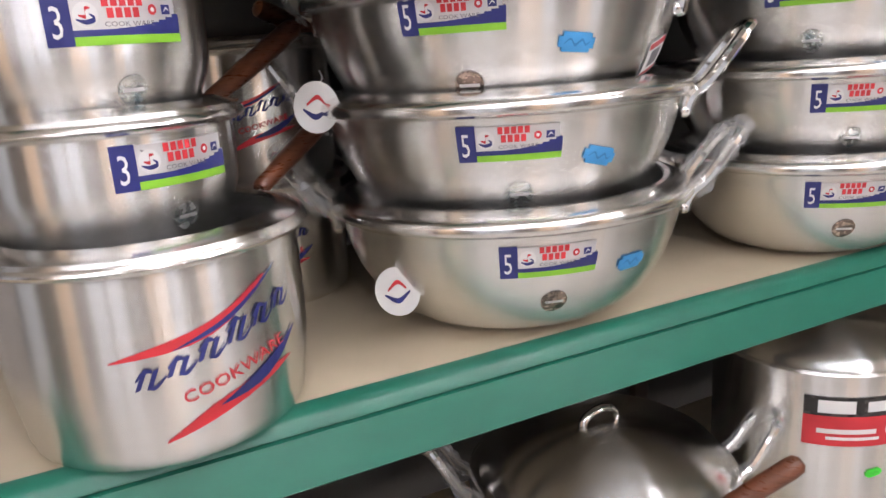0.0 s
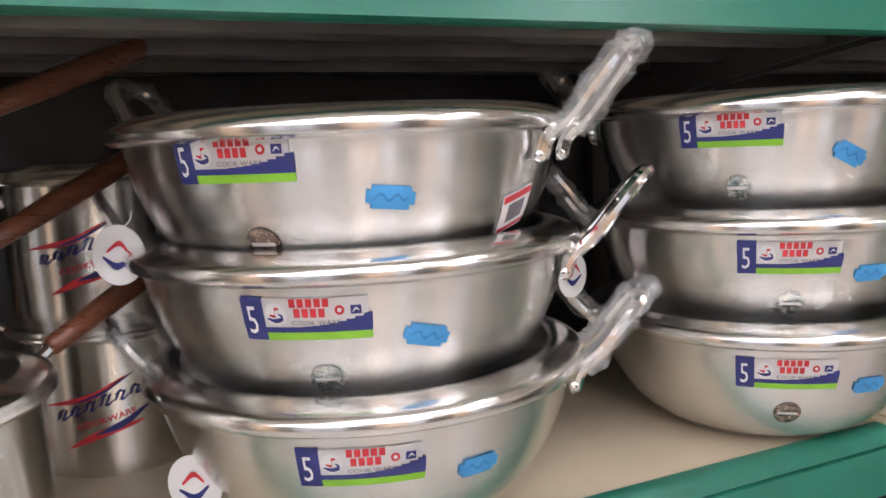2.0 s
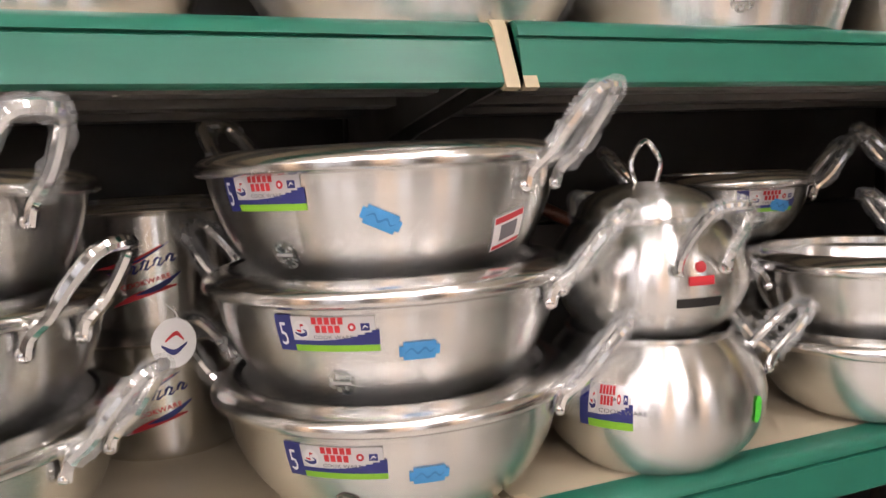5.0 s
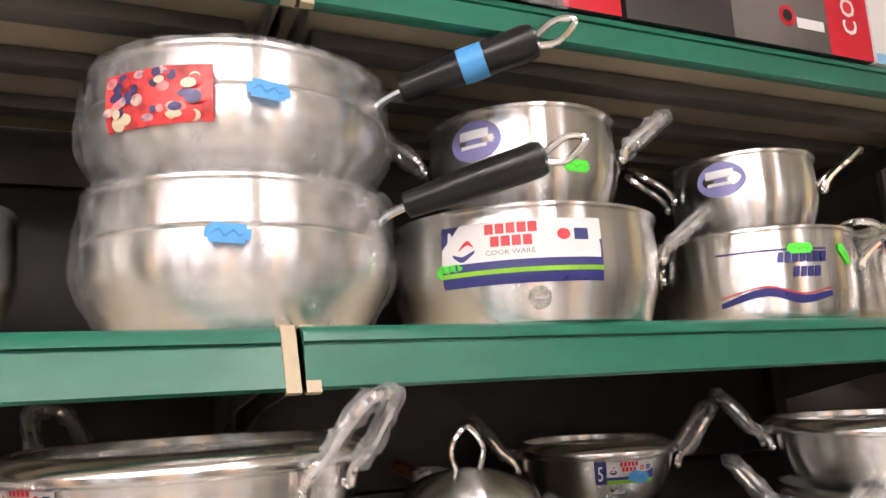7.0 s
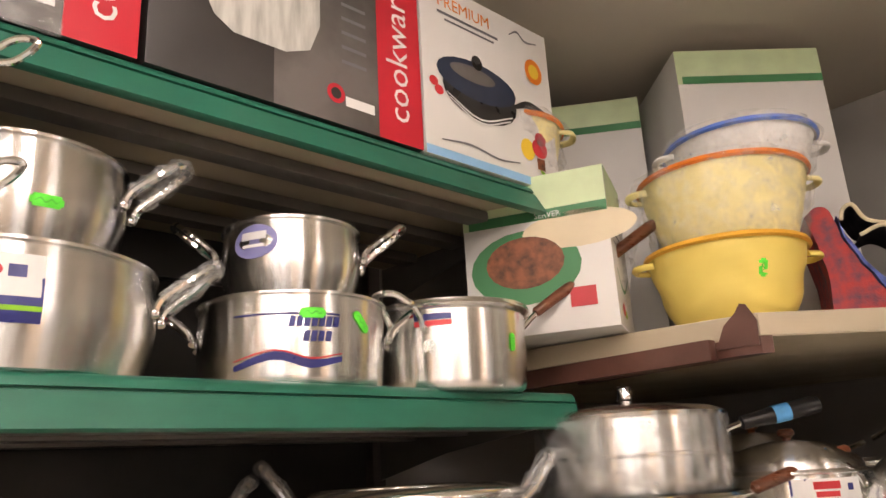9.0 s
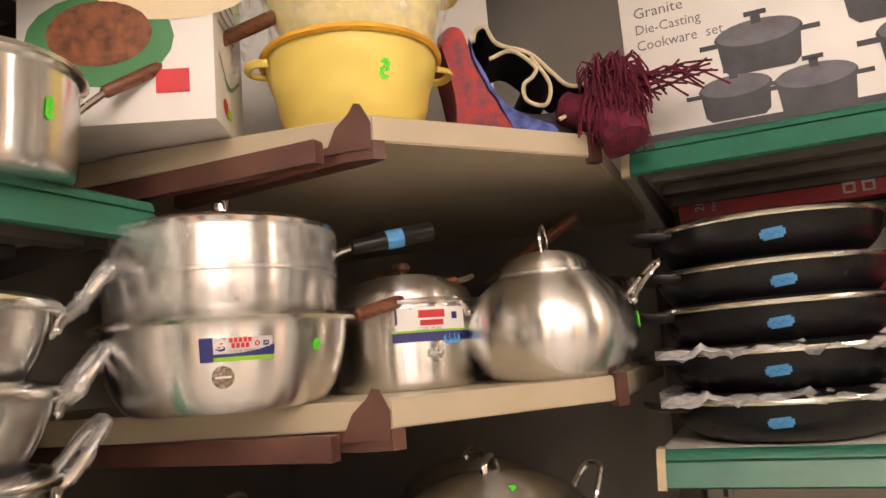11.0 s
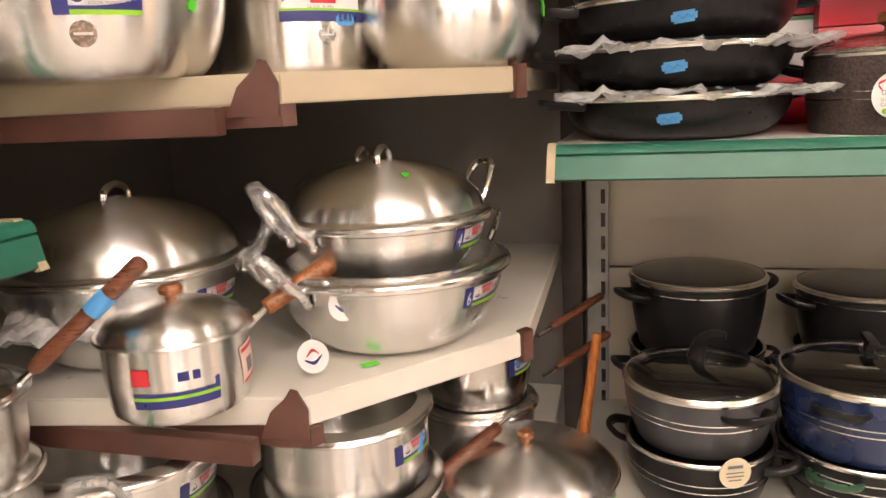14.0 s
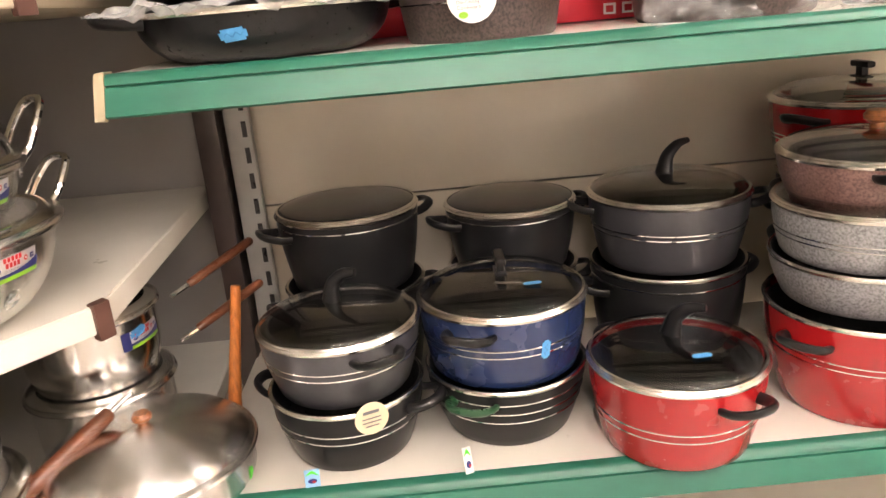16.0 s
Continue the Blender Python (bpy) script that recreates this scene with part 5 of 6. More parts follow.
fr = thing("fringed_shawl", pose(1.402, -0.502, 1.555) @ Matrix.Diagonal((1.3, 1.3, 1.3, 1)), "maroon shawl end with a long yarn fringe", "shawl")
bm = bmesh.new()
for i in range(420):
    a, q = random.uniform(0, 6.28), random.uniform(0.0, 1)
    s = Vector((random.uniform(-0.015, 0.015), random.uniform(-0.02, 0.02), random.uniform(-0.03, 0.03)))
    dr = Vector((math.cos(a) * 0.5, math.sin(a) * 0.8, random.uniform(-1, 0.8)))
    tube([s, s + dr * 0.018, s + dr * 0.026 + Vector((0, 0, -0.012)), s + dr * 0.028 + Vector((0, 0, -0.026))], 0.0012, 4, bm)
tagged(part("fringe", bm, FRINGE, fr), kind="stuff")
bm = bmesh.new()
for i in range(26):
    y = -0.03 - random.uniform(0, 0.09)
    tube(arc([(random.uniform(-0.01, 0.01), -0.01, random.uniform(-0.02, 0.015)), (random.uniform(-0.01, 0.01), y * 0.6, random.uniform(-0.012, 0.012)), (random.uniform(-0.012, 0.012), y, random.uniform(-0.03, 0.01))], 3), 0.0013, 4, bm)
tagged(part("tassel", bm, FRINGE, fr), kind="stuff")
part("cloth", tube(arc([(0.02, 0.06, -0.01), (0.01, 0.02, -0.03), (0, 0, -0.05), (-0.008, -0.01, -0.075)], 4), [0.02] * 4 + [0.024] * 4 + [0.026] * 4 + [0.012], 12, jitter=0.1), FRINGE, fr, "gathered maroon cloth")

# white carton on the top board of the second run
ob, body = carton("cookware_set_box", 1.485, -0.512, 1.481, 0.62, 0.38, 0.30, -90, CARTON_W, "white cookware set carton with pictures of dark pots")
sh = [("rect", 0, 0.0008, 0, 0, 0.62, 0.012), ("curve", 1, 0.001, [(0.025, 0.232), (0.018, 0.258), (0.04, 0.275)], 0.002, 0.004), ("curve", 1, 0.001, [(0.03, 0.236), (0.024, 0.256), (0.042, 0.268)], 0.001, 0.003)]
for i in range(5):
    sh.append(("rect", 1, 0.001, 0.036 + i * 0.0135, 0.243, 0.046 + i * 0.0135, 0.263 - 0.004 * (i % 2)))
for i in range(3):
    sh.append(("rect", 2, 0.001, 0.112 + i * 0.0135, 0.243, 0.122 + i * 0.0135, 0.263 - 0.005 * (i % 2)))
sh += [("text", 2, 0.001, "Granite", 0.02, 0.199, 0.024), ("text", 2, 0.001, "Die-Casting", 0.02, 0.173, 0.022, 0, 0.92), ("text", 2, 0.001, "Cookware  set", 0.02, 0.147, 0.023, 0, 0.9), ("poly", 3, 0.001, [(0.315, 0.235), (0.42, 0.235), (0.42, 0.30), (0.315, 0.30)]), ("text", 4, 0.0014, "10PCS", 0.325, 0.253, 0.032, 0, 0.95)]


def pot_picture(u, v, s):
    return [("poly", 0, 0.001, [(u - 0.06 * s, v), (u - 0.055 * s, v - 0.05 * s), (u - 0.045 * s, v - 0.06 * s), (u + 0.045 * s, v - 0.06 * s), (u + 0.055 * s, v - 0.05 * s), (u + 0.06 * s, v)]), ("disc", 5, 0.0013, u, v + 0.002 * s, 0.06 * s, 0.02 * s), ("disc", 0, 0.0012, u, v - 0.001 * s, 0.063 * s, 0.02 * s), ("rect", 0, 0.0015, u - 0.007 * s, v + 0.015 * s, u + 0.007 * s, v + 0.03 * s), ("rect", 0, 0.0015, u - 0.016 * s, v + 0.028 * s, u + 0.016 * s, v + 0.036 * s), ("rect", 0, 0.0011, u - 0.085 * s, v - 0.012 * s, u - 0.058 * s, v - 0.004 * s), ("rect", 0, 0.0011, u + 0.058 * s, v - 0.012 * s, u + 0.085 * s, v - 0.004 * s)]


for u, v, s in ((0.37, 0.185, 1.15), (0.19, 0.135, 0.95), (0.40, 0.095, 1.05), (0.15, 0.062, 0.8), (0.255, 0.055, 0.85), (0.53, 0.14, 1.0)):
    sh += pot_picture(u, v, s)
printed(body, "front_print", (0, 0, 0), (1, 0, 0), (0, 0, 1), [mat("charcoal_print", (0.035, 0.035, 0.045), 0.6, 0, 0.3, 30), REDINK, GREYINK, DKGREEN, WHITE, mat("pale_charcoal_print", (0.10, 0.10, 0.12), 0.6, 0, 0.3, 30)], sh, "pictures of dark pots, red mark and grey text")

# ---- corner, second board: steamer and lidded pots ----
st = thing("steamer_pot", pose(1.115, -0.03, 1.145), "two-tier aluminium steamer with a flat lid and black handle", "cooking pot")
pr = bowl_profile(0.160, 0.105, 0.66)
bd = part("body", lathe(shell(pr, [(0.158, 0.105)])), ALU, st, "brushed aluminium base pan")
part("rim", lathe([(0.15, 0.10), (0.162, 0.100), (0.166, 0.104), (0.160, 0.109), (0.15, 0.108)], 64), RIM, st, "rolled rim")
brand_label(bd, pr, 209, 0.07, "", 0.08, 0.026)
seal(bd, wrap(pr, 218, 0.040), HOLO_D, 0.012)
price_sticker(bd, wrap(pr, 262, 0.07, 0.3), STICKER_G, w=0.013, h=0.013)
up_prof = [(0.132, 0.108), (0.138, 0.115), (0.141, 0.15), (0.141, 0.20), (0.139, 0.216)]
tier = part("tier", lathe([(0.10, 0.108)] + up_prof + [(0.136, 0.216), (0.136, 0.112), (0.10, 0.112)]), ALU, st, "upper steaming tier")
part("ring", lathe([(0.140, 0.158), (0.1435, 0.160), (0.1435, 0.164), (0.140, 0.166)], 64), RIM, tier, "raised ring")
ld = part("lid", lathe([(0.137, 0.213), (0.144, 0.214), (0.145, 0.219), (0.140, 0.222), (0.125, 0.228), (0.06, 0.236), (0, 0.237), (0, 0.234), (0.13, 0.224)], 64), RIM, st, "flat aluminium lid")
part("knob", lathe([(0.0, 0.236), (0.010, 0.236), (0.010, 0.244), (0.013, 0.246), (0.013, 0.262), (0.011, 0.266), (0, 0.267)], 20), CHROME, ld, "bright cylinder knob")
rod_handle(st, -46, 0.196, 0.141, 0.12, 0.028, BLACK, 0.013, blue=True)
part("wrap", wavy_shell(up_prof, 56, 0.004, 0.003), FILM_THIN, st, "clear plastic film")

o, b, p = lid_pot = saucepan((1.385, -0.150), 1.145, 0.110, 0.122, None, 0.045, label="lidded aluminium pot with a wooden knob and brown handle", lab=None, base=0.97, knob_mat=BROWN)
bm = bmesh.new()
ink(bm, wrap(p, 228, 0.085), [("rect", 1, 0.001, -0.055, -0.005, 0.055, 0.030), ("rect", 0, 0.0012, -0.06, -0.018, 0.062, -0.004), ("rect", 2, 0.0014, -0.06, -0.005, 0.062, -0.002), ("poly", 0, 0.0013, [(-0.055, 0.03), (-0.055, 0.005), (-0.03, 0.03)]), ("rect", 3, 0.0014, -0.02, 0.004, 0.015, 0.012), ("rect", 3, 0.0014, -0.022, 0.015, 0.018, 0.026), ("rect", 0, 0.0014, 0.03, 0.012, 0.04, 0.022), ("text", 4, 0.0014, "COOK WARE", -0.025, -0.002, 0.006)])
part("brand_label", bm, LABEL_INK, b, "navy and white brand panel", False)
seal(b, wrap(p, 228, 0.05), HOLO, 0.012)
price_sticker(b, wrap(p, 243, 0.069))
o, b, p = globe_pot((1.430, -0.368), 1.145, 0.128, 0.150, -66, 0.032, None, 268, "rounded aluminium pot with wire ring lid and two handles", ring=True, wrapped=False, neck=0.55)
rear_pan, _, _ = saucepan((1.60, -0.20), 1.145, 0.09, 0.13, None, None, label="aluminium saucepan with brown handle behind a rounded pot")
saucepan((1.62, 0.02), 1.145, 0.09, 0.16, None, 0.03, label="small lidded aluminium pot at the back", lab=230)
stew_pot((1.64, -0.36), 1.145, 0.09, 0.15, -30, "aluminium pot with bagged loop handles at the back")

# ---- corner, third board ----
lidded_bowl((1.262, 0.085), 0.77, 0.172, 0.140, 0.080, 118, ALU, 250, "6", "wide lidded aluminium wok bowl with a number strip")
kadhai((1.372, -0.275), 0.77, 0.172, 0.118, 150, 236, "6", None, (True, False), label="wide aluminium wok bowl under a lidded one", group="corner bowls", labz=0.7)
lidded_bowl((1.372, -0.275), 0.866, 0.148, 0.090, 0.066, 146, ALU, 240, "4", "lidded aluminium wok bowl with bagged handles and green sticker", wrapped=(True, False), green=215)
lidded_bowl((1.66, -0.13), 0.77, 0.14, 0.17, 0.06, 200, ALU, None, "", "lidded aluminium wok bowl at the back of the corner", wrapped=(False, False))
o, b, p = saucepan((1.106, -0.100), 0.77, 0.083, 0.090, -40, 0.028, 0.07, 0.125, lab=None, hm=WOOD, hr=0.0135, label="small lidded saucepan with wooden handle and knob", base=0.95)
bm = bmesh.new()
ink(bm, wrap(p, 214, 0.045), [("rect", 0, 0.001, -0.05, -0.022, 0.045, -0.004), ("rect", 2, 0.0013, -0.05, -0.012, 0.045, -0.008), ("poly", 0, 0.0012, [(0.0, -0.005), (0.045, -0.005), (0.045, 0.006)]), ("rect", 3, 0.001, -0.05, 0.005, -0.03, 0.024), ("rect", 0, 0.001, 0.0, 0.008, 0.012, 0.018), ("rect", 0, 0.001, 0.016, 0.008, 0.024, 0.018)])
part("brand_label", bm, LABEL_INK, b, "navy, lime and red print", False)
bm = bmesh.new()
ink(bm, wrap(p, 282, 0.05, 0.12), [("rect", 0, 0.001, -0.018, -0.026, 0.018, 0.022), ("rect", 1, 0.0013, -0.016, 0.014, 0.016, 0.019), ("rect", 1, 0.0013, -0.016, -0.024, 0.016, -0.020), ("rect", 2, 0.0013, -0.008, -0.014, 0.008, 0.004)])
part("barcode_label", bm, [mat("pale_pink_paper", (0.72, 0.55, 0.48), 0.5), REDINK, GREYINK], b, "pale barcode label", False)
saucepan((0.945, 0.085), 0.58, 0.085, 0.155, None, None, label="aluminium pot under a long-handled saucepan at the shelf's end", base=0.95)
long_pan, _, _ = saucepan((0.945, 0.085), 0.738, 0.083, 0.09, None, None, label="aluminium saucepan with a long brown handle and blue sticker")
swing_tag("swing_tag", pose(1.215, -0.268, 0.862, 0, 10, -60), "oval white card tag with fine print on the bowl")
swing_tag("swing_tag", pose(1.19, -0.232, 0.800, 0, -8, -62), "oval white tag with navy and red print")
crumpled_sheet("bubble_wrap", pose(1.20, 0.0, 0.83, 12, 25, -50), 0.34, 0.14, BUBBLE, "crumpled bubble wrap between the bowls", 0.03, 30, 0.05)
crumpled_sheet("price_tag", pose(1.245, -0.285, 0.7725, 0, 0, -50), 0.024, 0.014, STICKER_G, "green price sticker lying on the board", 0.0, 3, category="sticker")

# ---- corner, lowest board ----
low_pan, b, p = saucepan((1.49, -0.445), 0.43, 0.143, 0.080, None, 0.040, label="wide lidded saucepan with a wooden knob and brown handle", base=0.8, green=262)
kadhai((1.335, -0.20), 0.43, 0.145, 0.13, 220, None, "", None, (True, True), label="wide aluminium wok bowl on the lowest corner board", group="low corner bowls")
o, b, p = saucepan((1.335, -0.20), 0.545, 0.125, 0.125, None, None, lab=236, digit="", label="aluminium pot with brand strip, stacked", base=0.85)
price_sticker(b, wrap(p, 262, 0.085, 1.2))
kadhai((1.17, 0.06), 0.43, 0.14, 0.13, 215, None, "", None, label="aluminium wok bowl at the shelf's end", group="low corner bowls")
kadhai((1.17, 0.06), 0.54, 0.14, 0.13, 210, 250, "", None, label="aluminium wok bowl with brand strip at the shelf's end", group="low corner bowls")
back_pot, _, _ = saucepan((1.64, -0.33), 0.43, 0.105, 0.13, None, None, label="aluminium pot with a brown handle at the back", base=0.95)
o, b, p = saucepan((1.64, -0.33), 0.562, 0.100, 0.12, None, None, lab=228, label="steel pot with brand strip and raised brown handle", base=0.9, material=STEEL)
price_sticker(b, wrap(p, 245, 0.09, 0.2))
ladle = thing("wooden_ladle", pose(1.66, -0.515, 0.43), "orange varnished wooden ladle handle leaning by the post", "ladle")
part("stick", tube(arc([(0, 0, 0), (0.02, -0.012, 0.1), (0.05, -0.03, 0.24)], 5), [0.012, 0.012, 0.012, 0.011, 0.011, 0.01, 0.01, 0.009, 0.009, 0.009, 0.008], 10), mat("orange_varnished_wood", (0.42, 0.13, 0.03), 0.35, 0, 0.3, 25, (8, 8, 1)), ladle)

# ---- second run, middle board: black pans, boxes, granite pots ----
for i, (z, s, a) in enumerate(((1.030, 176, 118), (1.100, 178, 115), (1.165, 182, 112), (1.222, 186, 122), (1.288, 184, 118))):
    frying_pan((1.640, -0.672), z, 0.178, 0.062, a, "black non-stick pan with a bright-edged lid, in a stack", s)
for z in (1.09, 1.155):
    crumpled_sheet("bubble_wrap", pose(1.62, -0.672, z + 0.008, 0, 0, 8), 0.36, 0.37, BUBBLE, "thin bubble wrap laid between black pans", 0.016, 30, 0.0)


def red_box(x, y, z, w, h, label, full=True):
    ob, body = carton("pan_box", x, y, z, w, 0.10, h, -90, CARTON_R, label)
    sh = [("text", 0, 0.001, "28cm", 0.045, h * 0.14, 0.024, math.pi / 2, 1.0), ("text", 0, 0.001, "Non-stick", 0.066, h * 0.12, 0.012, math.pi / 2, 1.1), ("rect", 0, 0.001, 0.10, h * 0.36, 0.14, h * 0.85), ("disc", 1, 0.0013, 0.12, h * 0.62, 0.018, 0.016), ("rect", 2, 0.001, 0.155, h * 0.36, 0.195, h * 0.85), ("disc", 3, 0.0013, 0.175, h * 0.6, 0.018, 0.02)]
    for i in range(2):
        for j in range(3):
            sh.append(("rect", 0, 0.001, 0.275 + i * 0.03, h * (0.1 + 0.3 * j), 0.295 + i * 0.03, h * (0.32 + 0.3 * j)))
            sh.append(("rect", 4, 0.0013, 0.279 + i * 0.03, h * (0.14 + 0.3 * j), 0.291 + i * 0.03, h * (0.27 + 0.3 * j)))
    printed(body, "front_print", (0, 0, 0), (1, 0, 0), (0, 0, 1), [WHITE, BLACKINK, GREYINK, SILVER, REDINK], sh if full else sh[-12:], "white text and small pictures")
    return ob, body


for i in range(4):
    ob, body = carton("pan_box", 1.845, -0.53, 1.032 + i * 0.093, 0.38, 0.10, 0.09, -90, CARTON_W if i % 2 else CARTON_R, "flat pan carton in a stack behind black pans")
    printed(body, "edge_print", (0, 0, 0), (1, 0, 0), (0, 0, 1), [DKGREEN, REDINK], [("rect", 0, 0.001, 0, 0.083, 0.38, 0.09), ("rect", 1, 0.001, 0, 0, 0.012, 0.083)], "green and red edge")
ob, body = red_box(1.80, -0.535, 1.405, 0.36, 0.085, "red non-stick pan carton with white print on a stack")
price_sticker(body, plane((0.335, 0, 0.05), (0.5, 0, 0.9), (-0.9, 0, 0.5)), w=0.035, h=0.014)
for i in range(3):
    red_box(1.80, -0.905, 1.032 + i * 0.08, 0.36, 0.078, "red pan carton with white icons behind the granite pot", False)


def granite(c, z, R, H, material, ang, label, tag=True):
    o, b, p = casserole(c, z, R, H, material, ang, "glass", (0.45, 0.55), "wood", None, label, "granite pots", base=0.9)
    if tag:
        tg = part("round_tag", lathe([(0, 0), (0.031, 0), (0.031, 0.0012), (0, 0.0012)], 32), WHITE, b, "round white card tag")
        tg.matrix_basis = pose(-R * 0.99 - 0.004, 0.02, H * 0.5, 90, 0, -82)
        bm = bmesh.new()
        ink(bm, plane((-R * 0.99 - 0.006, 0.02, H * 0.5), (0.14, -1, 0), (0, 0, 1)), [("rect", 0, 0.001, -0.012, 0.010, 0.022, 0.017), ("curve", 0, 0.001, [(-0.018, 0.006), (-0.024, 0.014), (-0.014, 0.02)], 0.002, 0.004), ("text", 1, 0.001, "Granite", -0.02, 0.0, 0.009), ("text", 1, 0.001, "Die-Casting", -0.02, -0.008, 0.006), ("text", 1, 0.001, "Cookware", -0.02, -0.0145, 0.007), ("disc", 2, 0.001, -0.012, -0.021, 0.006, 0.004)])
        part("tag_print", bm, [REDINK, GREYINK, LIME], b, "small print", False)
    return o


granite((1.615, -0.965), 1.030, 0.112, 0.108, GRANITE, 60, "dark speckled granite pot with glass lid and round tag")
casserole((1.77, -1.02), 1.272, 0.13, 0.10, GREY, 60, "glass", (0.3,), "wide", None, "dark grey speckled casserole on red cartons", "granite pots")
granite((1.62, -1.30), 1.030, 0.13, 0.11, GRANITE, 70, "brown speckled granite pot in clear plastic")
crumpled_sheet("plastic_bag", pose(1.53, -1.36, 1.085, 0, -65, 5), 0.16, 0.42, FILM_THIN, "clear plastic bag over granite pots", 0.04, 30)
granite((1.62, -1.60), 1.030, 0.13, 0.11, GRANITE, 70, "brown speckled granite pot in clear plastic", False)

# ---- second run, low board: coloured casseroles ----
Z = 0.427
casserole((1.610, -0.718), Z, 0.118, 0.106, BLACK, 250, None, (0.55, 0.68), "hook", None, "black casserole under a grey one", "stacked casseroles", base=0.8)
o, b, p = casserole((1.610, -0.718), Z + 0.110, 0.122, 0.098, GREY, 210, "glass", (0.55, 0.66), "hook", None, "grey casserole with a glass lid and black hooked grip", "stacked casseroles", base=0.84)
tg = part("round_tag", lathe([(0, 0), (0.025, 0), (0.025, 0.001), (0, 0.001)], 28), CREAMINK, b, "round cream card tag")
tg.matrix_basis = pose(-0.124, -0.045, -0.004, 90, 0, -68)
bm = bmesh.new()
ink(bm, plane((-0.1255, -0.045, -0.004), (0.37, -0.93, 0), (0, 0, 1)), [("rect", 0, 0.0005, -0.012, 0.008, 0.012, 0.013), ("rect", 0, 0.0005, -0.014, 0.000, 0.014, 0.002), ("rect", 0, 0.0005, -0.014, -0.006, 0.014, -0.004), ("rect", 0, 0.0005, -0.010, -0.012, 0.010, -0.010)])
part("tag_print", bm, [GREYINK], b, "rows of small print", False)
casserole((1.640, -0.972), Z, 0.126, 0.104, BLACK, 150, None, (0.5, 0.66, 0.82), "hook", GRIP_G, "black casserole with silver lines under a blue one", "stacked casseroles", base=0.8)
o, b, p = casserole((1.640, -0.972), Z + 0.107, 0.130, 0.112, BLUE, 152, "glass", (0.5, 0.6), "wide", None, "blue casserole with a glass lid and black bar grip", "stacked casseroles", 215, base=0.9)
price_sticker(b, wrap(p, 202, 0.062, 1.5))
o, b, p = casserole((1.540, -1.215), Z, 0.128, 0.132, RED, 204, "glass", (0.42, 0.52), "hook", None, "red casserole with a glass lid and black handles", "red casseroles", 190, base=0.84)
casserole((1.605, -1.540), Z, 0.150, 0.165, RED, 118, None, (0.6, 0.66), "hook", None, "red casserole under granite pots", "red casseroles", base=0.8)
casserole((1.620, -1.540), Z + 0.168, 0.140, 0.068, GRANITE_G, 200, None, (), "hook", None, "grey granite casserole in a stack", "granite stack")
granite((1.620, -1.540), Z + 0.238, 0.140, 0.082, GRANITE_G, 200, "grey granite casserole with round tag in a stack")
casserole((1.625, -1.540), Z + 0.322, 0.135, 0.072, mat("brown_granite_coating", (0.16, 0.09, 0.08), 0.35, 0, 0.3, 260, dirt=(0.08, 0.04, 0.035)), 165, "glass", (), "wood", None, "brown granite casserole with glass lid and wooden knob", "granite stack")
for c, zt, R, ang in (((1.86, -0.725), 0.335, 0.126, 110), ((1.875, -1.02), 0.315, 0.118, 100)):
    casserole(c, Z, R, 0.18, BLACK, ang, None, (), "hook", None, "black casserole at the back of the shelf", "black casseroles")
    casserole(c, Z + 0.183, R, zt - 0.2, BLACK, ang + 8, SMOKE, (0.9,), "none", None, "black casserole with a glass lid at the back", "black casseroles")
casserole((1.80, -1.288), Z, 0.134, 0.19, BLACK, 100, None, (0.9,), "hook", None, "black casserole under a grey one", "black casseroles")
casserole((1.80, -1.288), Z + 0.195, 0.136, 0.118, GREY, 262, "glass", (0.55, 0.62), "hook", None, "grey casserole with a glass lid at the back", "stacked casseroles")
casserole((1.875, -1.66), Z, 0.13, 0.30, BLACK, 100, None, (), "hook", None, "black casserole at the back of the shelf", "black casseroles")
casserole((1.875, -1.66), Z + 0.304, 0.15, 0.13, RED, 118, "glass", (0.5, 0.56), "wide", None, "large red casserole with a glass lid at the back", "red casseroles")


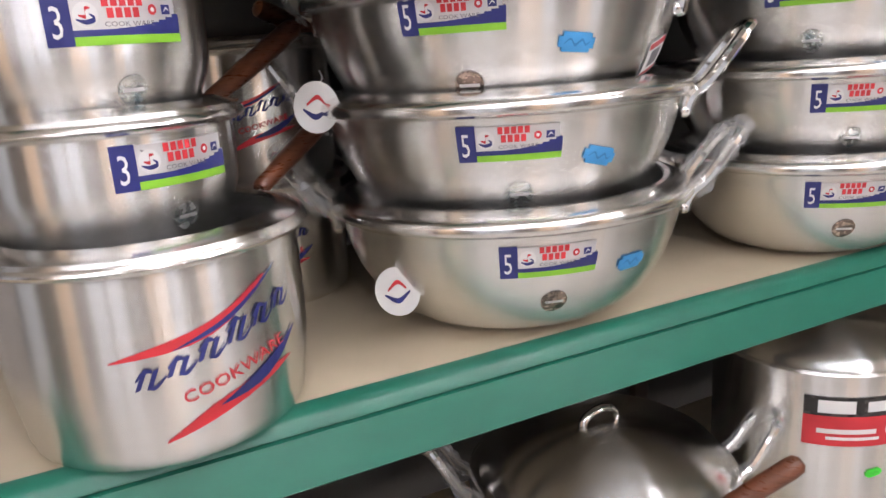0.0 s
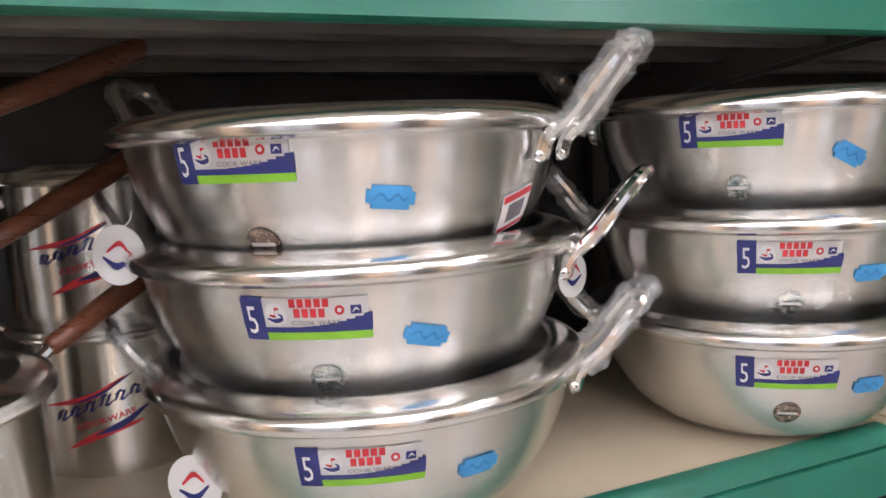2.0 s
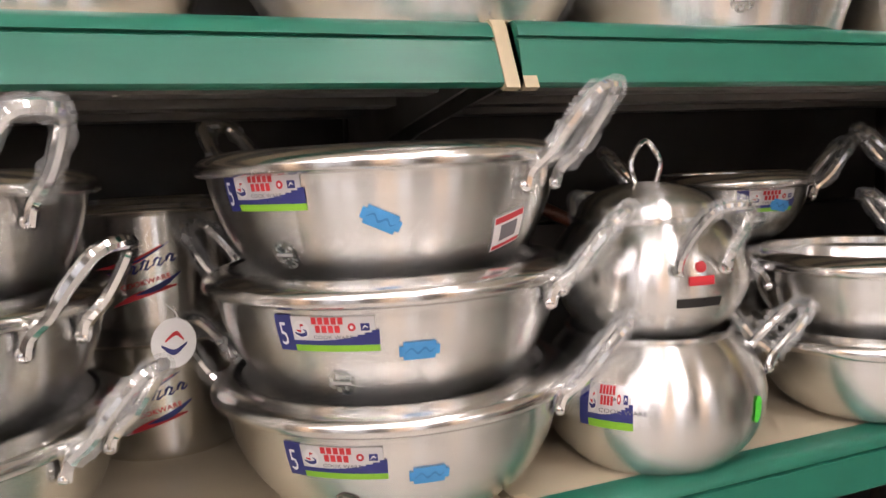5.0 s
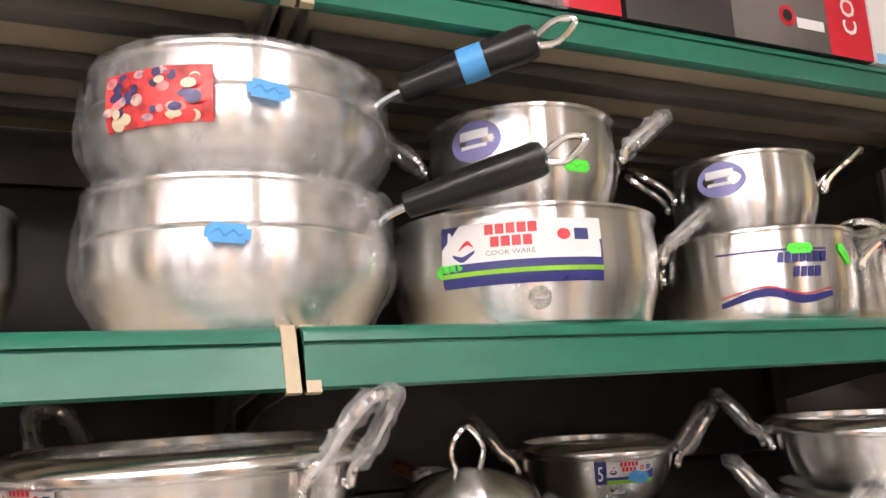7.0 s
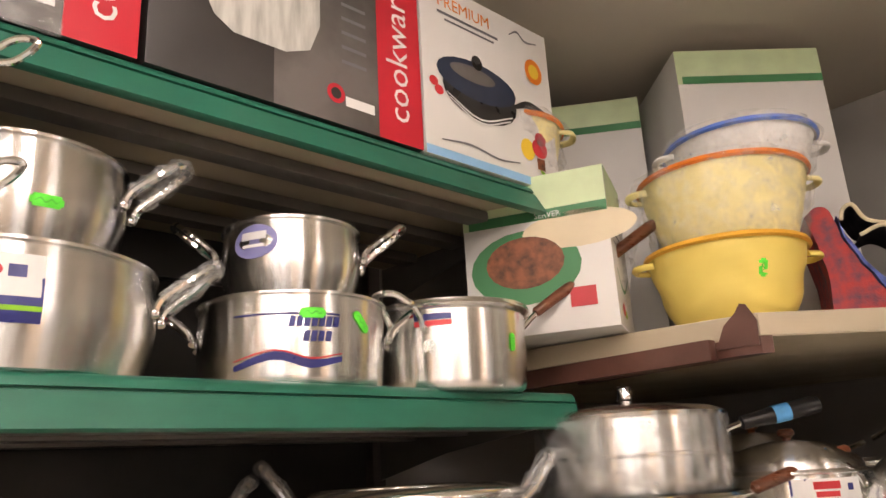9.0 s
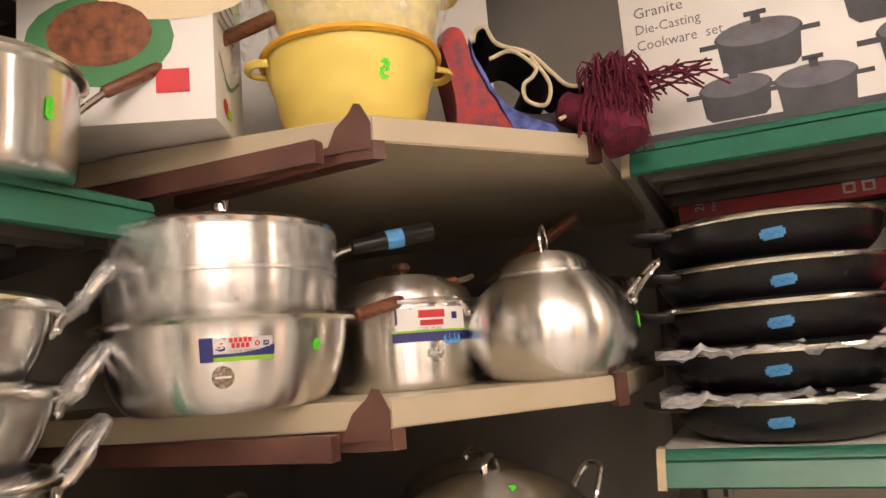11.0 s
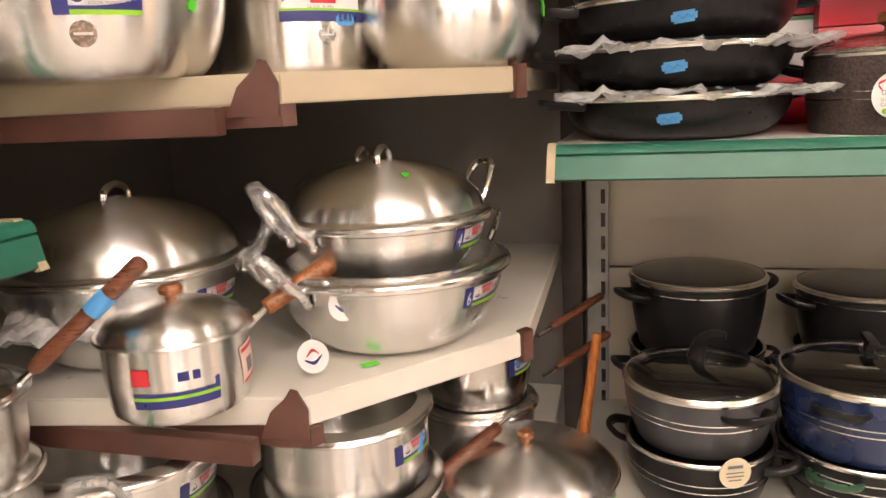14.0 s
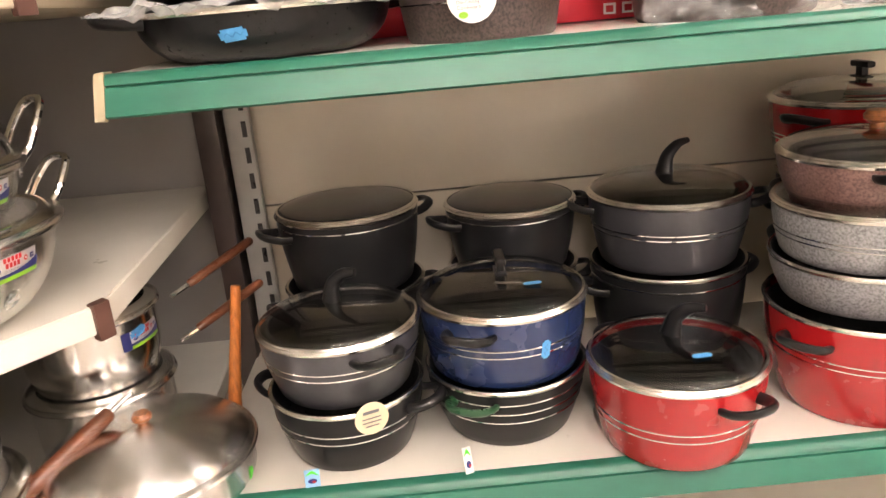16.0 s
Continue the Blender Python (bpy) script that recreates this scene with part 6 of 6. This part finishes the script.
# long handles of pans stacked behind others
def back_handle(parent, a, b, r=0.0095):
    m = parent.matrix_basis.inverted()
    a, b = m @ Vector(a), m @ Vector(b)
    d = (b - a).normalized()
    hd = part("handle", tube([a, a + d * 0.004, a + d * 0.03, b - d * 0.03, b - d * 0.004, b], [r * 0.6, r * 0.9, r, r * 1.05, r, r * 0.6], 14), BROWN, parent, "long brown rod handle")
    part("shank", tube([a - d * 0.035, a], 0.0042, 8), CHROME, hd, "bright steel shank")
    return hd


hd = back_handle(long_pan, (0.990, -0.003, 0.846), (1.040, -0.121, 0.957))
m = long_pan.matrix_basis.inverted()
part("price_sticker", tube([m @ Vector((1.0165, -0.066, 0.905)), m @ Vector((1.0247, -0.085, 0.923))], 0.0108, 14), STICKER, hd, "blue price sticker")
back_handle(lid_pot[0], (1.395, -0.238, 1.300), (1.223, -0.159, 1.252))
back_handle(rear_pan, (1.623, -0.231, 1.330), (1.591, -0.388, 1.408))
back_handle(low_pan, (1.50, -0.40, 0.575), (1.275, -0.207, 0.453), 0.012)
back_handle(back_pot, (1.75, -0.455, 0.665), (1.865, -0.545, 0.700), 0.008)
back_handle(back_pot, (1.71, -0.47, 0.600), (1.825, -0.560, 0.632), 0.008)


# loose tags on the low board
def paper_tag(x, y, z, turn, w, h, material, label):
    tg = thing("paper_tag", pose(x, y, z, -14, 0, turn), label, "tag")
    part("card", block(-w / 2, -0.0006, 0.0, w / 2, 0.0006, h, 0.0), material, tg)
    printed(tg, "print", (-w / 2, -0.0006, 0.0), (1, 0, 0), (0, 0, 1), [STICKER_G, NAVY, REDINK], [("curve", 0, 0.0008, [(w * 0.1, h * 0.7), (w * 0.5, h * 0.85), (w * 0.9, h * 0.65)], h * 0.04, h * 0.16), ("disc", 1, 0.0010, w * 0.5, h * 0.35, w * 0.3, h * 0.14), ("disc", 2, 0.0012, w * 0.6, h * 0.3, w * 0.12, h * 0.07)], "coloured print")
    return tg


paper_tag(1.488, -0.666, 0.428, -84, 0.022, 0.026, SKYINK, "small bright printed tag leaning by a grey casserole")
paper_tag(1.483, -0.895, 0.428, -70, 0.013, 0.040, WHITE, "white paper tag leaning by a blue casserole")
